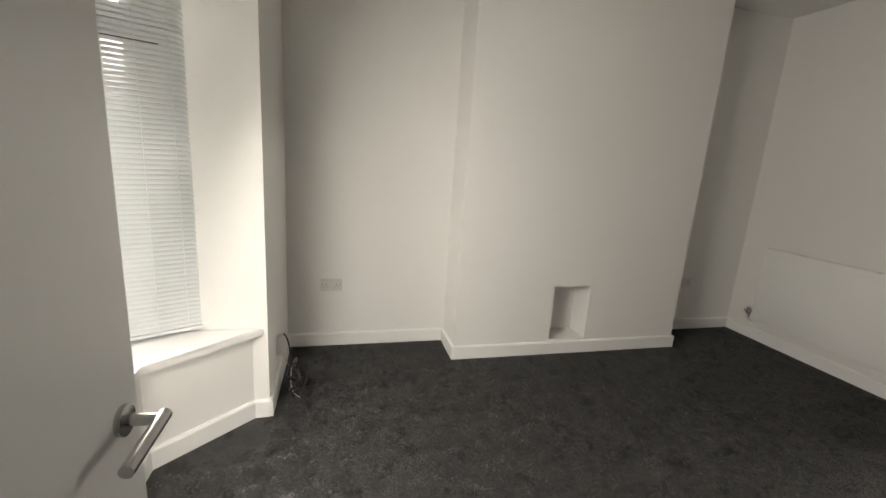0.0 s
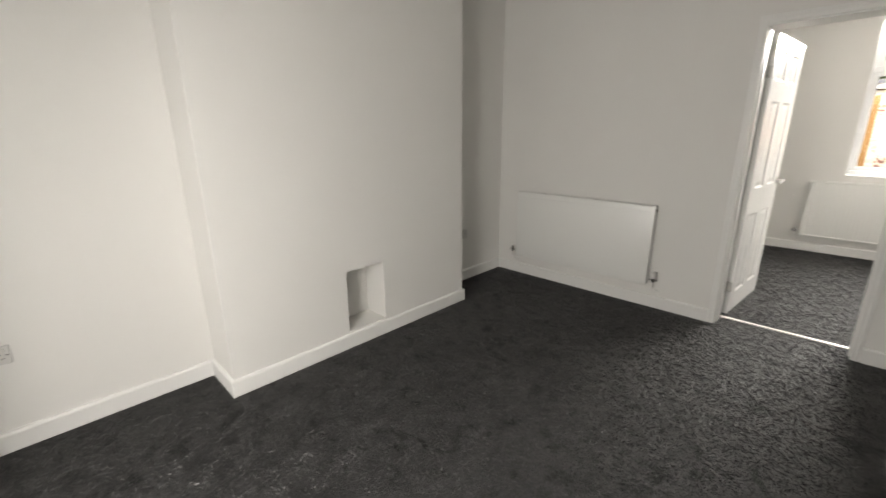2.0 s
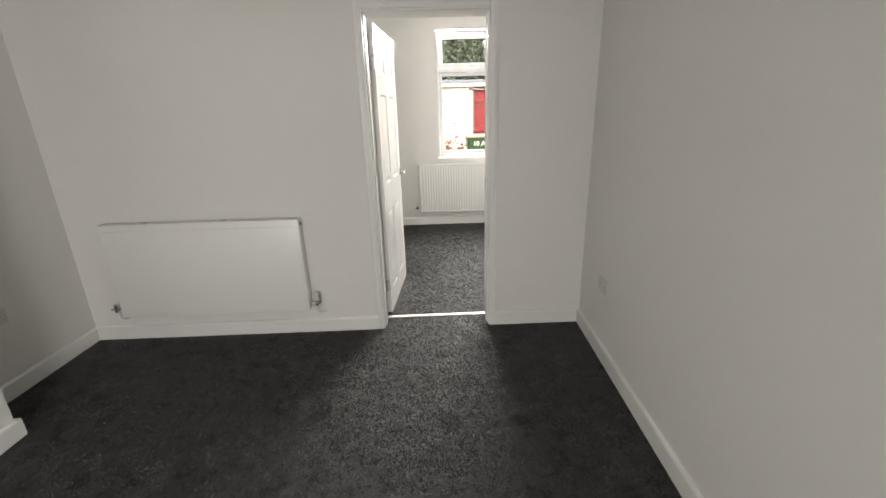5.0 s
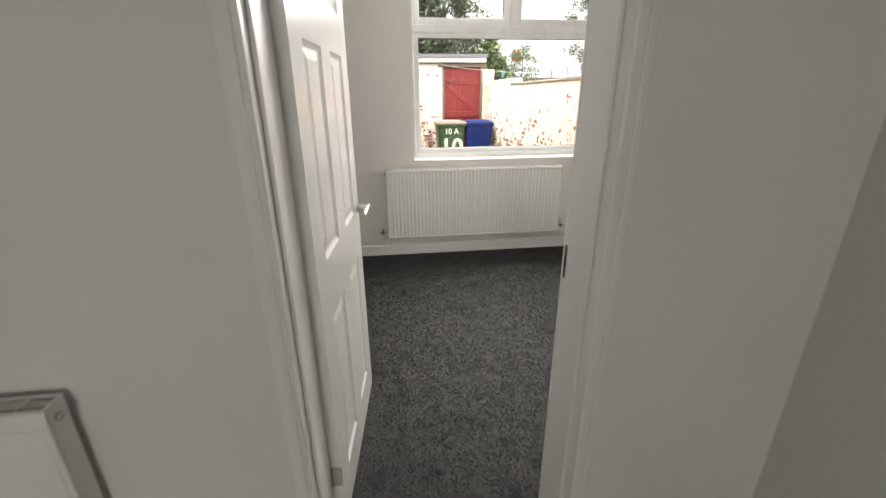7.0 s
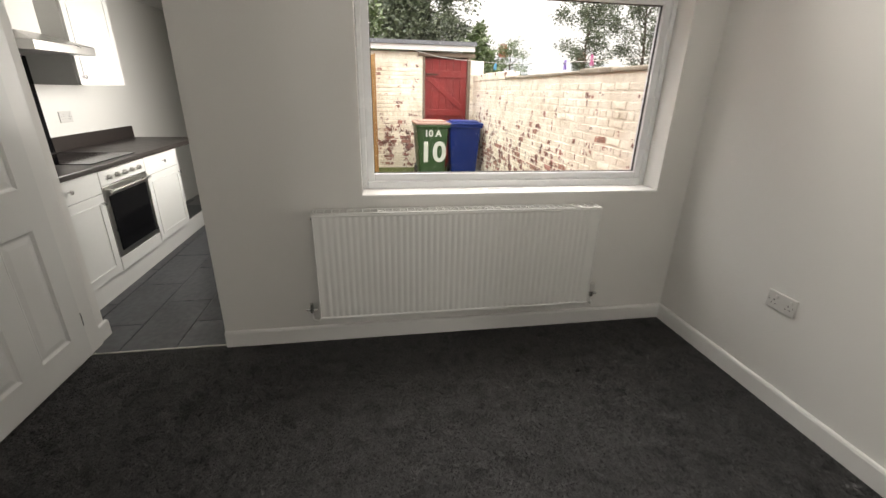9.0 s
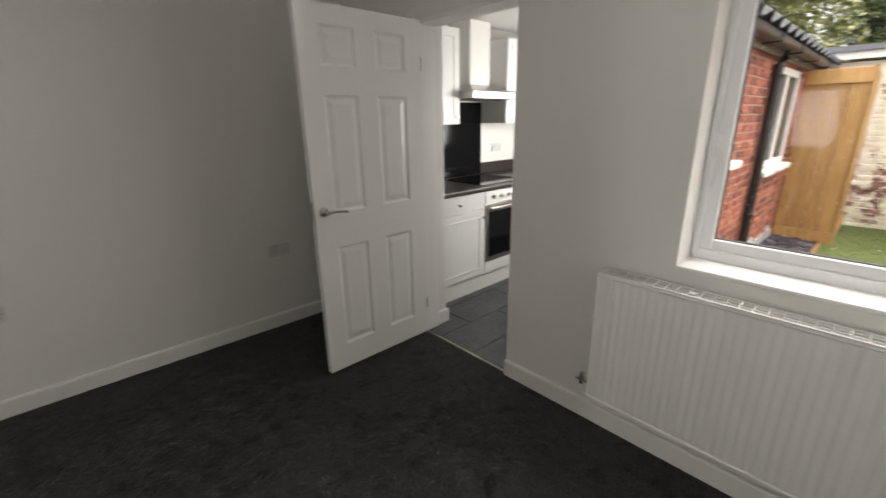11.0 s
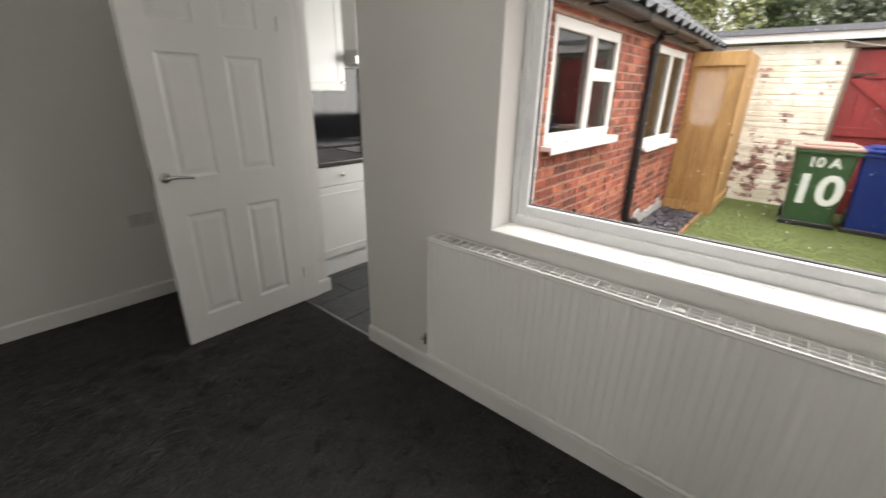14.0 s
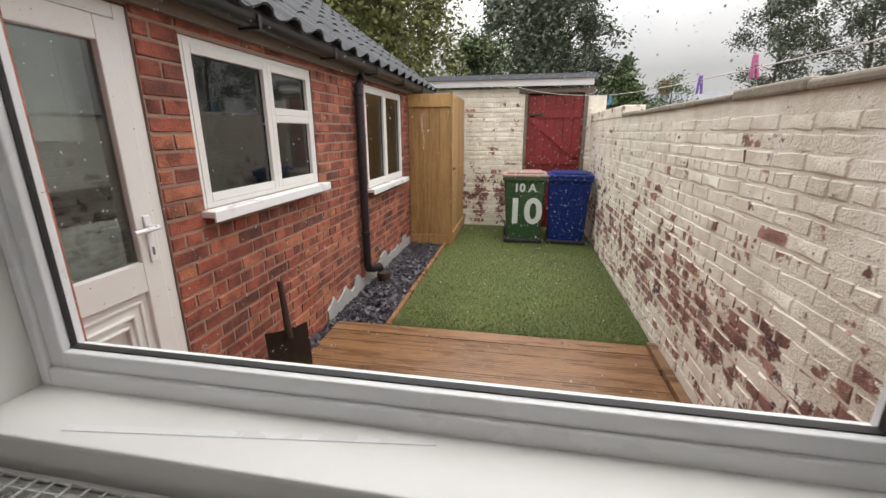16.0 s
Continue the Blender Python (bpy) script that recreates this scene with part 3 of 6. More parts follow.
def door_leaf(name, label, width=0.76, height=1.981, thick=0.036, panelled=True, hinge_sign=1):
    """A door that turns about its own z; the leaf runs along +x, the handle near its free end."""
    d = thing(name, label, "door", kind="structure")
    z0 = 0.012
    k = width / 0.76
    cols = [(a * k, b * k) for a, b in COLS]
    bm = bmesh.new()
    holes = [(a, b, c, e) for a, b in cols for c, e in ROWS_Z] if panelled else []
    xs = sorted({0, width, *[v for h in holes for v in h[:2]]})
    zs = sorted({z0, height, *[v for h in holes for v in h[2:]]})
    for side in (-1, 1):
        y = side * thick / 2
        grid = {(i, j): bm.verts.new((x, y, z)) for i, x in enumerate(xs) for j, z in enumerate(zs)}
        for i in range(len(xs) - 1):
            for j in range(len(zs) - 1):
                quad = [grid[i, j], grid[i + 1, j], grid[i + 1, j + 1], grid[i, j + 1]]
                if (xs[i], xs[i + 1], zs[j], zs[j + 1]) not in holes:
                    bm.faces.new(quad)
                    continue
                ring = quad
                for inset, depth in ((0.006, 0.0045), (0.014, 0.0085), (0.020, 0.0085)):
                    a, b, c, e = xs[i] + inset, xs[i + 1] - inset, zs[j] + inset, zs[j + 1] - inset
                    nxt = [bm.verts.new((p, y - side * depth, q)) for p, q in ((a, c), (b, c), (b, e), (a, e))]
                    for q in range(4):
                        bm.faces.new((ring[q], ring[(q + 1) % 4], nxt[(q + 1) % 4], nxt[q]))
                    ring = nxt
                bm.faces.new(ring)
    t = thick / 2
    for a, b in (((0, z0), (width, z0)), ((width, z0), (width, height)), ((width, height), (0, height)), ((0, height), (0, z0))):
        bm.faces.new([bm.verts.new(v) for v in ((a[0], -t, a[1]), (b[0], -t, b[1]), (b[0], t, b[1]), (a[0], t, a[1]))])
    bmesh.ops.remove_doubles(bm, verts=bm.verts[:], dist=0.0002)
    part("leaf", bm, DOOR, d)
    for a, b, c, e in holes:
        for side in (-1, 1):
            bm = bmesh.new()
            y = side * thick / 2
            rings = []
            for inset, depth in ((0.0202, 0.0084), (0.045, 0.0035)):
                rings.append([bm.verts.new((p, y - side * depth, q)) for p, q in ((a + inset, c + inset), (b - inset, c + inset), (b - inset, e - inset), (a + inset, e - inset))])
            for q in range(4):
                bm.faces.new((rings[0][q], rings[0][(q + 1) % 4], rings[1][(q + 1) % 4], rings[1][q]))
            bm.faces.new(rings[1])
            part("panel", bm, DOOR, d)
    for z in (0.23, 1.75):
        bm = boxes((-0.004, 0.0035, -thick / 2, thick / 2, z - 0.038, z + 0.038))
        tube(bm, [(-0.004, -hinge_sign * (thick / 2 + 0.004), z - 0.038), (-0.004, -hinge_sign * (thick / 2 + 0.004), z + 0.038)], 0.005, 10)
        part("hinge", bm, CHROME, d, "steel butt hinge", 40)
    part("latch_plate", boxes((width - 0.0005, width + 0.0015, -0.012, 0.012, 0.915, 1.035)), CHROME, d, "steel latch plate")
    for side in (-1, 1):
        lever(d, width - 0.052, 0.978 if panelled else 0.962, side, thick, sharp=not panelled)
    return d


door_2 = door_leaf("door_2", "open white six-panel door with chrome lever handle between the rooms", 0.765, hinge_sign=-1)
door_2.matrix_world = pose(3.910, 0.950, 0, 0, 0, -4.8)
door_3 = door_leaf("door_3", "open white six-panel door with chrome lever handle to the kitchen", 0.752, hinge_sign=1)
door_3.matrix_world = pose(6.578, 2.028, 0, 0, 0, 180.0)
door_1 = door_leaf("door_1", "open plain white flush door with satin chrome lever handle", 0.80, panelled=False)
door_1.matrix_world = pose(-0.296, -0.055, 0, 0, 0, 88.4)


def lining(name, x0, x1, y0, y1, top, label):
    """A door lining with stops, in an opening that pierces a wall from x0 to x1."""
    d = thing(name, label, "door frame", kind="structure")
    for n, r in (("jamb", (x0, x1, y0 - 0.012, y0 + 0.012, 0, top)), ("jamb", (x0, x1, y1 - 0.012, y1 + 0.012, 0, top)), ("head", (x0, x1, y0 + 0.012, y1 - 0.012, top - 0.024, top)),
                 ("stop", (x0 + 0.04, x0 + 0.085, y0 + 0.012, y0 + 0.022, 0, top - 0.024)), ("stop", (x0 + 0.04, x0 + 0.085, y1 - 0.022, y1 - 0.012, 0, top - 0.024))):
        part(n, boxes(r, bevel=0.002), TRIM, d)
    return d


fr = lining("door_frame", R1E - 0.004, R2W + 0.004, 0.222, 0.978, 2.016, "white gloss door lining and architrave")
for x, s in ((R1E, -1), (R2W, 1)):
    for n, ya, yb, za, zb in (("architrave", 0.188, 0.236, 0, 2.05), ("architrave", 0.964, 1.012, 0, 2.05), ("architrave", 0.236, 0.964, 2.002, 2.05)):
        bm = boxes((x, x + s * 0.016, ya, yb, za, zb), bevel=0.005)
        w = (yb - ya) if zb > 2.02 and ya != 0.236 else 0.06
        if za == 0:
            box(bm, x + s * 0.014, x + s * 0.021, ya + 0.012, ya + 0.024, za, zb - 0.012, bevel=0.003)
        else:
            box(bm, x + s * 0.014, x + s * 0.021, ya, yb, zb - 0.026, zb - 0.014, bevel=0.003)
        part(n, bm, TRIM, fr)
tagged(part("threshold_strip", boxes((3.838, 3.866, 0.235, 0.965, 0, 0.007), bevel=0.003), BRASS), "silver metal carpet strip across the doorway", "threshold strip", "", "structure")
tagged(part("threshold_strip", boxes((6.580, 6.592, KY0 + 0.002, KY1 - 0.002, 0, 0.007), bevel=0.003), BRASS), "silver metal strip between carpet and tiles", "threshold strip", "", "structure")
part("strike_plate", boxes((3.872, 3.89, 0.2338, 0.2355, 0.93, 1.03)), CHROME, fr, "steel strike plate")
# a raised black slip whose colour is the shade of the hole
part("latch_hole_shade", boxes((3.874, 3.884, 0.2350, 0.2362, 0.965, 0.995)), DARK, fr, "black slip for the shade in the latch hole")
fr3 = thing("door_frame", "white door lining of the kitchen doorway", "door frame", kind="structure")
part("jamb", boxes((6.582, 6.70, KY1 - 0.03, KY1, 0, 1.985), bevel=0.003), TRIM, fr3)
part("head", boxes((6.582, 6.70, KY0, KY1 - 0.03, 1.965, 1.985)), TRIM, fr3)
part("architrave", boxes((6.562, 6.578, KY1 - 0.008, KY1 + 0.05, 0, 2.03), bevel=0.004), TRIM, fr3)


# ---------------------------------------------------------------- windows
def casement(parent, axis, at, a0, a1, z0, z1, bar=0.05, deep=0.05, mat=UPVC, name="sash", glass=GLASS):
    """A framed light; axis 'y' means that it runs along y at x = at, 'x' along x at y = at."""
    def put(p, q, r, s, d=deep, o=0.0):
        return (at - d / 2 + o, at + d / 2 + o, p, q, r, s) if axis == "y" else (p, q, at - d / 2 + o, at + d / 2 + o, r, s)
    bm = boxes(put(a0, a0 + bar, z0, z1), put(a1 - bar, a1, z0, z1), put(a0 + bar, a1 - bar, z0, z0 + bar), put(a0 + bar, a1 - bar, z1 - bar, z1), bevel=0.004)
    f = part(name, bm, mat, parent)
    g = 0.0035
    part("gasket", boxes(put(a0 + bar, a0 + bar + g, z0 + bar, z1 - bar, 0.014), put(a1 - bar - g, a1 - bar, z0 + bar, z1 - bar, 0.014),
         put(a0 + bar, a1 - bar, z0 + bar, z0 + bar + g, 0.02), put(a0 + bar, a1 - bar, z1 - bar - g, z1 - bar, 0.02)), GASKET, f, "black rubber gasket")
    if glass:
        pane = part("pane", boxes(put(a0 + bar, a1 - bar, z0 + bar, z1 - bar, 0.006)), glass, f, "glass pane")
        pane.visible_shadow = False
    return f


w2 = thing("window_2", "white plastic window with a wide lower pane and two top lights", "window", kind="structure")
FX = 6.755
part("window_frame", boxes((FX - 0.035, FX + 0.035, WY0, WY0 + 0.03, WZ0 + 0.006, WZ1), (FX - 0.035, FX + 0.035, WY1 - 0.03, WY1, WZ0 + 0.006, WZ1), (FX - 0.035, FX + 0.035, WY0 + 0.03, WY1 - 0.03, WZ0 + 0.006, WZ0 + 0.055),
     (FX - 0.035, FX + 0.035, WY0 + 0.03, WY1 - 0.03, WZ1 - 0.03, WZ1), (FX - 0.035, FX + 0.035, WY0 + 0.03, WY1 - 0.03, 1.925, 1.985), (FX - 0.035, FX + 0.035, -0.415, -0.365, 1.985, WZ1 - 0.03), bevel=0.006), UPVC, w2)
casement(w2, "y", FX + 0.004, WY0 + 0.028, WY1 - 0.028, WZ0 + 0.053, 1.927, 0.042, 0.055)
casement(w2, "y", FX + 0.004, WY0 + 0.028, -0.413, 1.983, WZ1 - 0.028, 0.055, 0.065)
casement(w2, "y", FX + 0.004, -0.367, WY1 - 0.028, 1.983, WZ1 - 0.028, 0.055, 0.065)
for y in (-0.85, 0.05):
    h = part("window_handle", boxes((FX - 0.045, FX - 0.03, y - 0.02, y + 0.02, 2.0, 2.025), (FX - 0.06, FX - 0.044, y - 0.06, y + 0.015, 2.006, 2.02), bevel=0.004), UPVC, w2, "white window lever handle")
part("window_sill", boxes((R2E - 0.012, FX - 0.03, WY0 + 0.001, WY1 - 0.001, WZ0 - 0.004, WZ0 + 0.012), bevel=0.004), TRIM, w2, "white window board")
tagged(part("plastic_strip", boxes((-0.37, 0.37, -0.009, 0.009, 0, 0.0015)), UPVC, None, m=pose(6.652, -0.085, WZ0 + 0.0121, 0, 0, 97.2)), "thin white plastic trim strip lying on the window board", "trim strip")


def bay_light(parent, a, b, z0, z1, splits):
    """One straight side of the bay: a frame with panes, in its own coordinates along a to b."""
    a, b = Vector((*a, 0)), Vector((*b, 0))
    length, ang = (b - a).length, math.degrees(math.atan2(b.y - a.y, b.x - a.x))
    m = pose(a.x, a.y, 0, 0, 0, ang)
    step = length / splits
    for i in range(splits):
        for za, zb in ((z0, 1.86), (1.86, z1)):
            f = casement(parent, "x", 0.0, i * step, (i + 1) * step, za, zb, 0.06, 0.06, name="window_frame")
            f.matrix_local = m
    return length, m


BAY_GLASS = [(-0.56, 2.20), (-0.90, 2.03), (-0.90, 0.05), (-0.56, -0.10)]
w1 = thing("window_1", "white plastic bay window behind venetian blinds", "window", kind="structure")
for (a, b), k in zip(zip(BAY_GLASS, BAY_GLASS[1:]), (1, 3, 1)):
    bay_light(w1, a, b, 0.503, 2.45, k)


def blind(a, b, top, bottom, label):
    """A venetian blind hanging along a to b: head rail, slats, cords and bottom rail."""
    a, b = Vector((*a, 0)), Vector((*b, 0))
    length, ang = (b - a).length, math.degrees(math.atan2(b.y - a.y, b.x - a.x))
    d = thing("venetian_blind", label, "blind", (a.x, a.y, 0), ang, "blinds in the bay")
    part("head_rail", boxes((0, length, -0.02, 0.02, top - 0.035, top), bevel=0.003), SLAT, d)
    part("bottom_rail", boxes((0, length, -0.013, 0.013, bottom, bottom + 0.016), bevel=0.003), SLAT, d)
    bm = bmesh.new()
    n = 4
    pts = [(-0.0125 + 0.025 * k / n, 0.0022 * (1 - (2 * k / n - 1) ** 2)) for k in range(n + 1)]
    lo = [[bm.verts.new((x, y, z - 0.0004)) for y, z in pts] for x in (0.002, length - 0.002)]
    hi = [[bm.verts.new((x, y, z + 0.0004)) for y, z in pts] for x in (0.002, length - 0.002)]
    for q in range(n):
        bm.faces.new((lo[0][q], lo[0][q + 1], lo[1][q + 1], lo[1][q]))
        bm.faces.new((hi[0][q], hi[1][q], hi[1][q + 1], hi[0][q + 1]))
    slat = mesh_of("slat", bm, SLAT)
    z = bottom + 0.030
    while z < top - 0.04:
        tilt = -60 + random.uniform(-2, 2) + 26 * max(0.0, z - 1.35)
        piece("slat", slat, d, pose(0, random.uniform(-0.0008, 0.0008), z, tilt, 0, 0))
        z += 0.0213
    cords = [0.12, length - 0.12] if length < 0.7 else [0.15, length / 3, 2 * length / 3, length - 0.15]
    for c in cords:
        for y in (-0.014, 0.014):
            part("cord", tube(bmesh.new(), [(c, y, bottom + 0.005), (c, y, top - 0.03)], 0.0011, 5), SLAT, d)
    return d


blind((-0.515, 2.165), (-0.836, 2.003), 2.43, 0.515, "closed white venetian blind hanging in the bay side")
blind((-0.846, 2.000), (-0.842, 0.10), 2.43, 0.515, "half-closed white venetian blind hanging in the bay front")
blind((-0.822, 0.07), (-0.535, -0.06), 2.43, 0.515, "closed white venetian blind hanging in the bay side")


# ---------------------------------------------------------------- radiators, sockets, cables
def valve(parent, x, z, big, out=0.045):
    """A radiator valve below the end of a radiator whose front looks along -y."""
    bm = tube(bmesh.new(), [(x, -out, z), (x, -out, z + 0.035)], 0.011, 12)
    tube(bm, [(x - 0.03, -out, z + 0.02), (x + 0.03, -out, z + 0.02)], 0.008, 10)
    v = part("valve", bm, CHROME, parent, "chrome radiator valve", 50)
    if big:
        bm = disc(bmesh.new(), pose(x, -out, z + 0.062), 0.020, 0.055, 20, 0.004)
        disc(bm, pose(x, -out, z + 0.050), 0.0225, 0.016, 20, 0.002)
        part("thermostat_head", bm, SOCKET, v, "white plastic thermostat head", 40)
    else:
        part("cap", disc(bmesh.new(), pose(x, -out, z + 0.045), 0.010, 0.025, 16, 0.002), CHROME, v, smooth=40)
    pts = [(x, -out, z), (x, -out, z - 0.03), (x + 0.005, -out + 0.005, z - 0.055), (x + 0.03, -0.025, z - 0.075), (x + 0.045, 0.0, z - 0.075)]
    part("pipe", tube(bmesh.new(), pts, 0.0055, 8), RADI, v, "white painted pipe", 60)


def radiator(label, length, z0, z1, depth, ribbed, m, mirror=1):
    """A panel radiator: x along its length, front towards -y, its wall at y = 0."""
    r = thing("radiator", label, "radiator")
    r.matrix_world = m
    back, front = -0.022, -depth
    bm = bmesh.new()
    if ribbed:
        pitch = 0.0333
        n = int((length - 0.06) / pitch)
        off = (length - n * pitch) / 2
        prof = [(0.0, front + 0.006), (off * 0.6, front + 0.006)]
        for i in range(n):
            x = off + i * pitch
            prof += [(x, front + 0.006), (x + 0.006, front + 0.0012), (x + 0.018, front + 0.0012), (x + 0.024, front + 0.006)]
        prof += [(length, front + 0.006)]
        za, zb = z0 + 0.035, z1 - 0.03
        cols = [[bm.verts.new((x, front + 0.006, z0 + 0.012)), bm.verts.new((x, y, za)), bm.verts.new((x, y, zb)), bm.verts.new((x, front + 0.006, z1 - 0.012))] for x, y in prof]
        for u, v in zip(cols, cols[1:]):
            for k in range(3):
                bm.faces.new((u[k], v[k], v[k + 1], u[k + 1]))
        box(bm, 0, length, front + 0.007, front + 0.016, z0, z1 - 0.006)
        tube(bm, [(0.0, front + 0.009, z0 + 0.012), (length, front + 0.009, z0 + 0.012)], 0.009, 8)
        tube(bm, [(0.0, front + 0.009, z1 - 0.014), (length, front + 0.009, z1 - 0.014)], 0.009, 8)
    else:
        box(bm, 0, length, front, front + 0.014, z0, z1 - 0.004, bevel=0.006)
        box(bm, 0.012, length - 0.012, front - 0.0025, front + 0.004, z0 + 0.02, z1 - 0.045, bevel=0.002)
    part("front_panel", bm, RADI, r, smooth=35)
    part("back_panel", boxes((0.004, length - 0.004, back - 0.014, back, z0 + 0.01, z1 - 0.02), bevel=0.004), RADI, r)
    for x in (0.0, length - 0.006):
        part("side_panel", boxes((x, x + 0.006, front + 0.002, back, z0 + 0.012, z1), bevel=0.002), RADI, r)
    bm = boxes((0.004, length - 0.004, front + 0.001, front + 0.009, z1 - 0.007, z1), (0.004, length - 0.004, back - 0.008, back, z1 - 0.007, z1))
    x = 0.02
    while x < length - 0.02:
        box(bm, x - 0.0014, x + 0.0014, front + 0.008, back - 0.007, z1 - 0.0045, z1 - 0.0005)
        x += 0.040
    for k in range(1, 3):
        y = front + 0.009 + (back - front - 0.017) * k / 3
        box(bm, 0.006, length - 0.006, y - 0.001, y + 0.001, z1 - 0.004, z1 - 0.001)
    part("top_grille", bm, RADI, r, "white slotted top grille")
    fins = part("convector_fins", boxes(*[(0.05 + i * 0.05, 0.052 + i * 0.05, front + 0.018, back - 0.018, z0 + 0.03, z1 - 0.03) for i in range(int((length - 0.1) / 0.05))]), RADI, r)
    tagged(fins, kind="stuff")
    for f in (0.22, 0.62):
        part("grille_clip", boxes((length * f - 0.012, length * f + 0.012, front + 0.02, front + 0.045, z1 - 0.003, z1 + 0.003), bevel=0.002), SOCKET, r, "white plastic grille clip")
    for x in (0.16, length - 0.16):
        part("bracket", boxes((x, x + 0.03, back, 0.0, z0 + 0.06, z1 - 0.06)), RADI, r)
    for x in (-0.004, length + 0.004):
        part("air_vent", disc(bmesh.new(), pose(x, (front + back) / 2, z1 - 0.035, 0, 90), 0.010, 0.014, 16, 0.002), CHROME, r, "chrome bleed plug", 40)
    valve(r, -0.05, z0 + 0.03, False, 0.06)
    valve(r, length + 0.045, z0 + 0.03, True, 0.06)
    return r


# its length runs along -y, its front looks to -x
radiator("smooth white panel radiator on the wall beside the door", 1.24, 0.195, 0.828, 0.082, False, pose(R1E, 2.69, 0, 0, 0, -90))
radiator("long ribbed white panel radiator under the window", 1.615, 0.19, 0.815, 0.112, True, pose(R2E, 0.757, 0, 0, 0, -90))


def socket(label, m, gangs=2):
    """A wall socket whose face looks along -y."""
    w = 0.146 if gangs == 2 else 0.086
    s = thing("wall_socket", label, "socket")
    s.matrix_world = m
    part("plate", boxes((-w / 2, w / 2, -0.010, 0.0, -0.043, 0.043), bevel=0.003), SOCKET, s)
    for c in ((-0.036, 0.036) if gangs == 2 else (0.0,)):
        part("switch", boxes((c - 0.006 + 0.012, c + 0.006 + 0.012, -0.0135, -0.009, 0.012, 0.030), bevel=0.0015), SOCKET, s)
        # no holes are cut: black slips on the plate give their shade
        part("pin_hole_shade", boxes((c - 0.002, c + 0.002, -0.0104, -0.0096, -0.002, 0.007), (c - 0.013, c - 0.007, -0.0104, -0.0096, -0.018, -0.014), (c + 0.007, c + 0.013, -0.0104, -0.0096, -0.018, -0.014)), DARK, s, "black slips for the shade in the pin holes")
    for c in (-w / 2 + 0.012, w / 2 - 0.012):
        part("screw", disc(bmesh.new(), pose(c, -0.0102, 0, 90), 0.003, 0.0012, 10), CHROME, s)
    return s


DBL = "double white plastic wall socket with two switches"
socket(DBL + " in the chimney alcove", pose(0.03, R1N, 0.465))
socket(DBL + " in the alcove", pose(3.10, R1N, 0.45))
socket(DBL + " above the skirting", pose(3.28, south_y(3.28), 0.445, 0, 0, 180 - 2.9))
socket(DBL + " on the hall side", pose(1.31, south_y(1.31), 0.43, 0, 0, 180 - 2.9))
socket(DBL + " by the kitchen door", pose(5.926, R2N, 0.57))
socket(DBL + " on the party wall", pose(4.47, R2N, 0.55))
socket(DBL + " near the window", pose(5.807, R2S, 0.51, 0, 0, 180))

box_1 = thing("telephone_socket", "small white telephone socket on the front wall", "socket", (R1W, 2.44, 0.26), 90)
part("plate", boxes((-0.035, 0.035, -0.028, 0.0, -0.055, 0.055), bevel=0.004), SOCKET, box_1)
part("cover", boxes((-0.030, 0.030, -0.033, -0.027, -0.05, 0.0), bevel=0.002), SOCKET, box_1)

stub = thing("pipe_stub", "capped chrome pipe valve standing by the skirting", "pipe valve", (4.72, R2S + 0.075, 0.0))
part("pipe", tube(bmesh.new(), [(0, 0, 0), (0, 0, 0.045)], 0.008, 12), CHROME, stub, smooth=50)
part("valve", tube(bmesh.new(), [(-0.04, 0, 0.045), (0.04, 0, 0.045)], 0.013, 14), CHROME, stub, "chrome valve body", 50)
part("cap", disc(bmesh.new(), pose(-0.045, 0, 0.045, 0, 90), 0.016, 0.022, 8, 0.002), GASKET, stub, "dark threaded cap", 40)


def cable(label, pts, mat, radius=0.0035):
    cu = bpy.data.curves.new("cable", "CURVE")
    cu.dimensions, cu.bevel_depth, cu.resolution_u, cu.bevel_resolution = "3D", radius, 6, 2
    sp = cu.splines.new("NURBS")
    sp.points.add(len(pts) - 1)
    for p, q in zip(sp.points, pts):
        p.co = (*q, 1)
    sp.use_endpoint_u, sp.order_u = True, 4
    tmp = bpy.data.objects.new("tmp", cu)
    me = bpy.data.meshes.new_from_object(tmp)
    bpy.data.objects.remove(tmp)
    me.materials.clear()
    me.materials.append(mat)
    return tagged(new("cable", me), label, "cable")


random.seed(4)
coil = [(-0.235, 2.44, 0.33), (-0.20, 2.43, 0.30), (-0.20, 2.42, 0.16), (-0.17, 2.40, 0.05)]
for i in range(40):
    a = i * 0.85
    coil.append((-0.185 + 0.055 * math.cos(a) + 0.0015 * i, 2.37 + 0.06 * math.sin(a * 1.7) - 0.0015 * i, 0.012 + 0.17 * abs(math.sin(i * 0.9)) * (1 - i / 40)))
coil.append((-0.06, 2.22, 0.006))
cable("black cable coiled in a loose bundle on the carpet", coil, BLACKCABLE, 0.0045)
cable("white cable hanging from the telephone socket", [(-0.24, 2.42, 0.22), (-0.20, 2.38, 0.14), (-0.19, 2.44, 0.08), (-0.17, 2.52, 0.10), (-0.16, 2.46, 0.18), (-0.19, 2.39, 0.14), (-0.19, 2.34, 0.05), (-0.17, 2.29, 0.012), (-0.13, 2.27, 0.006)], SOCKET, 0.0024)


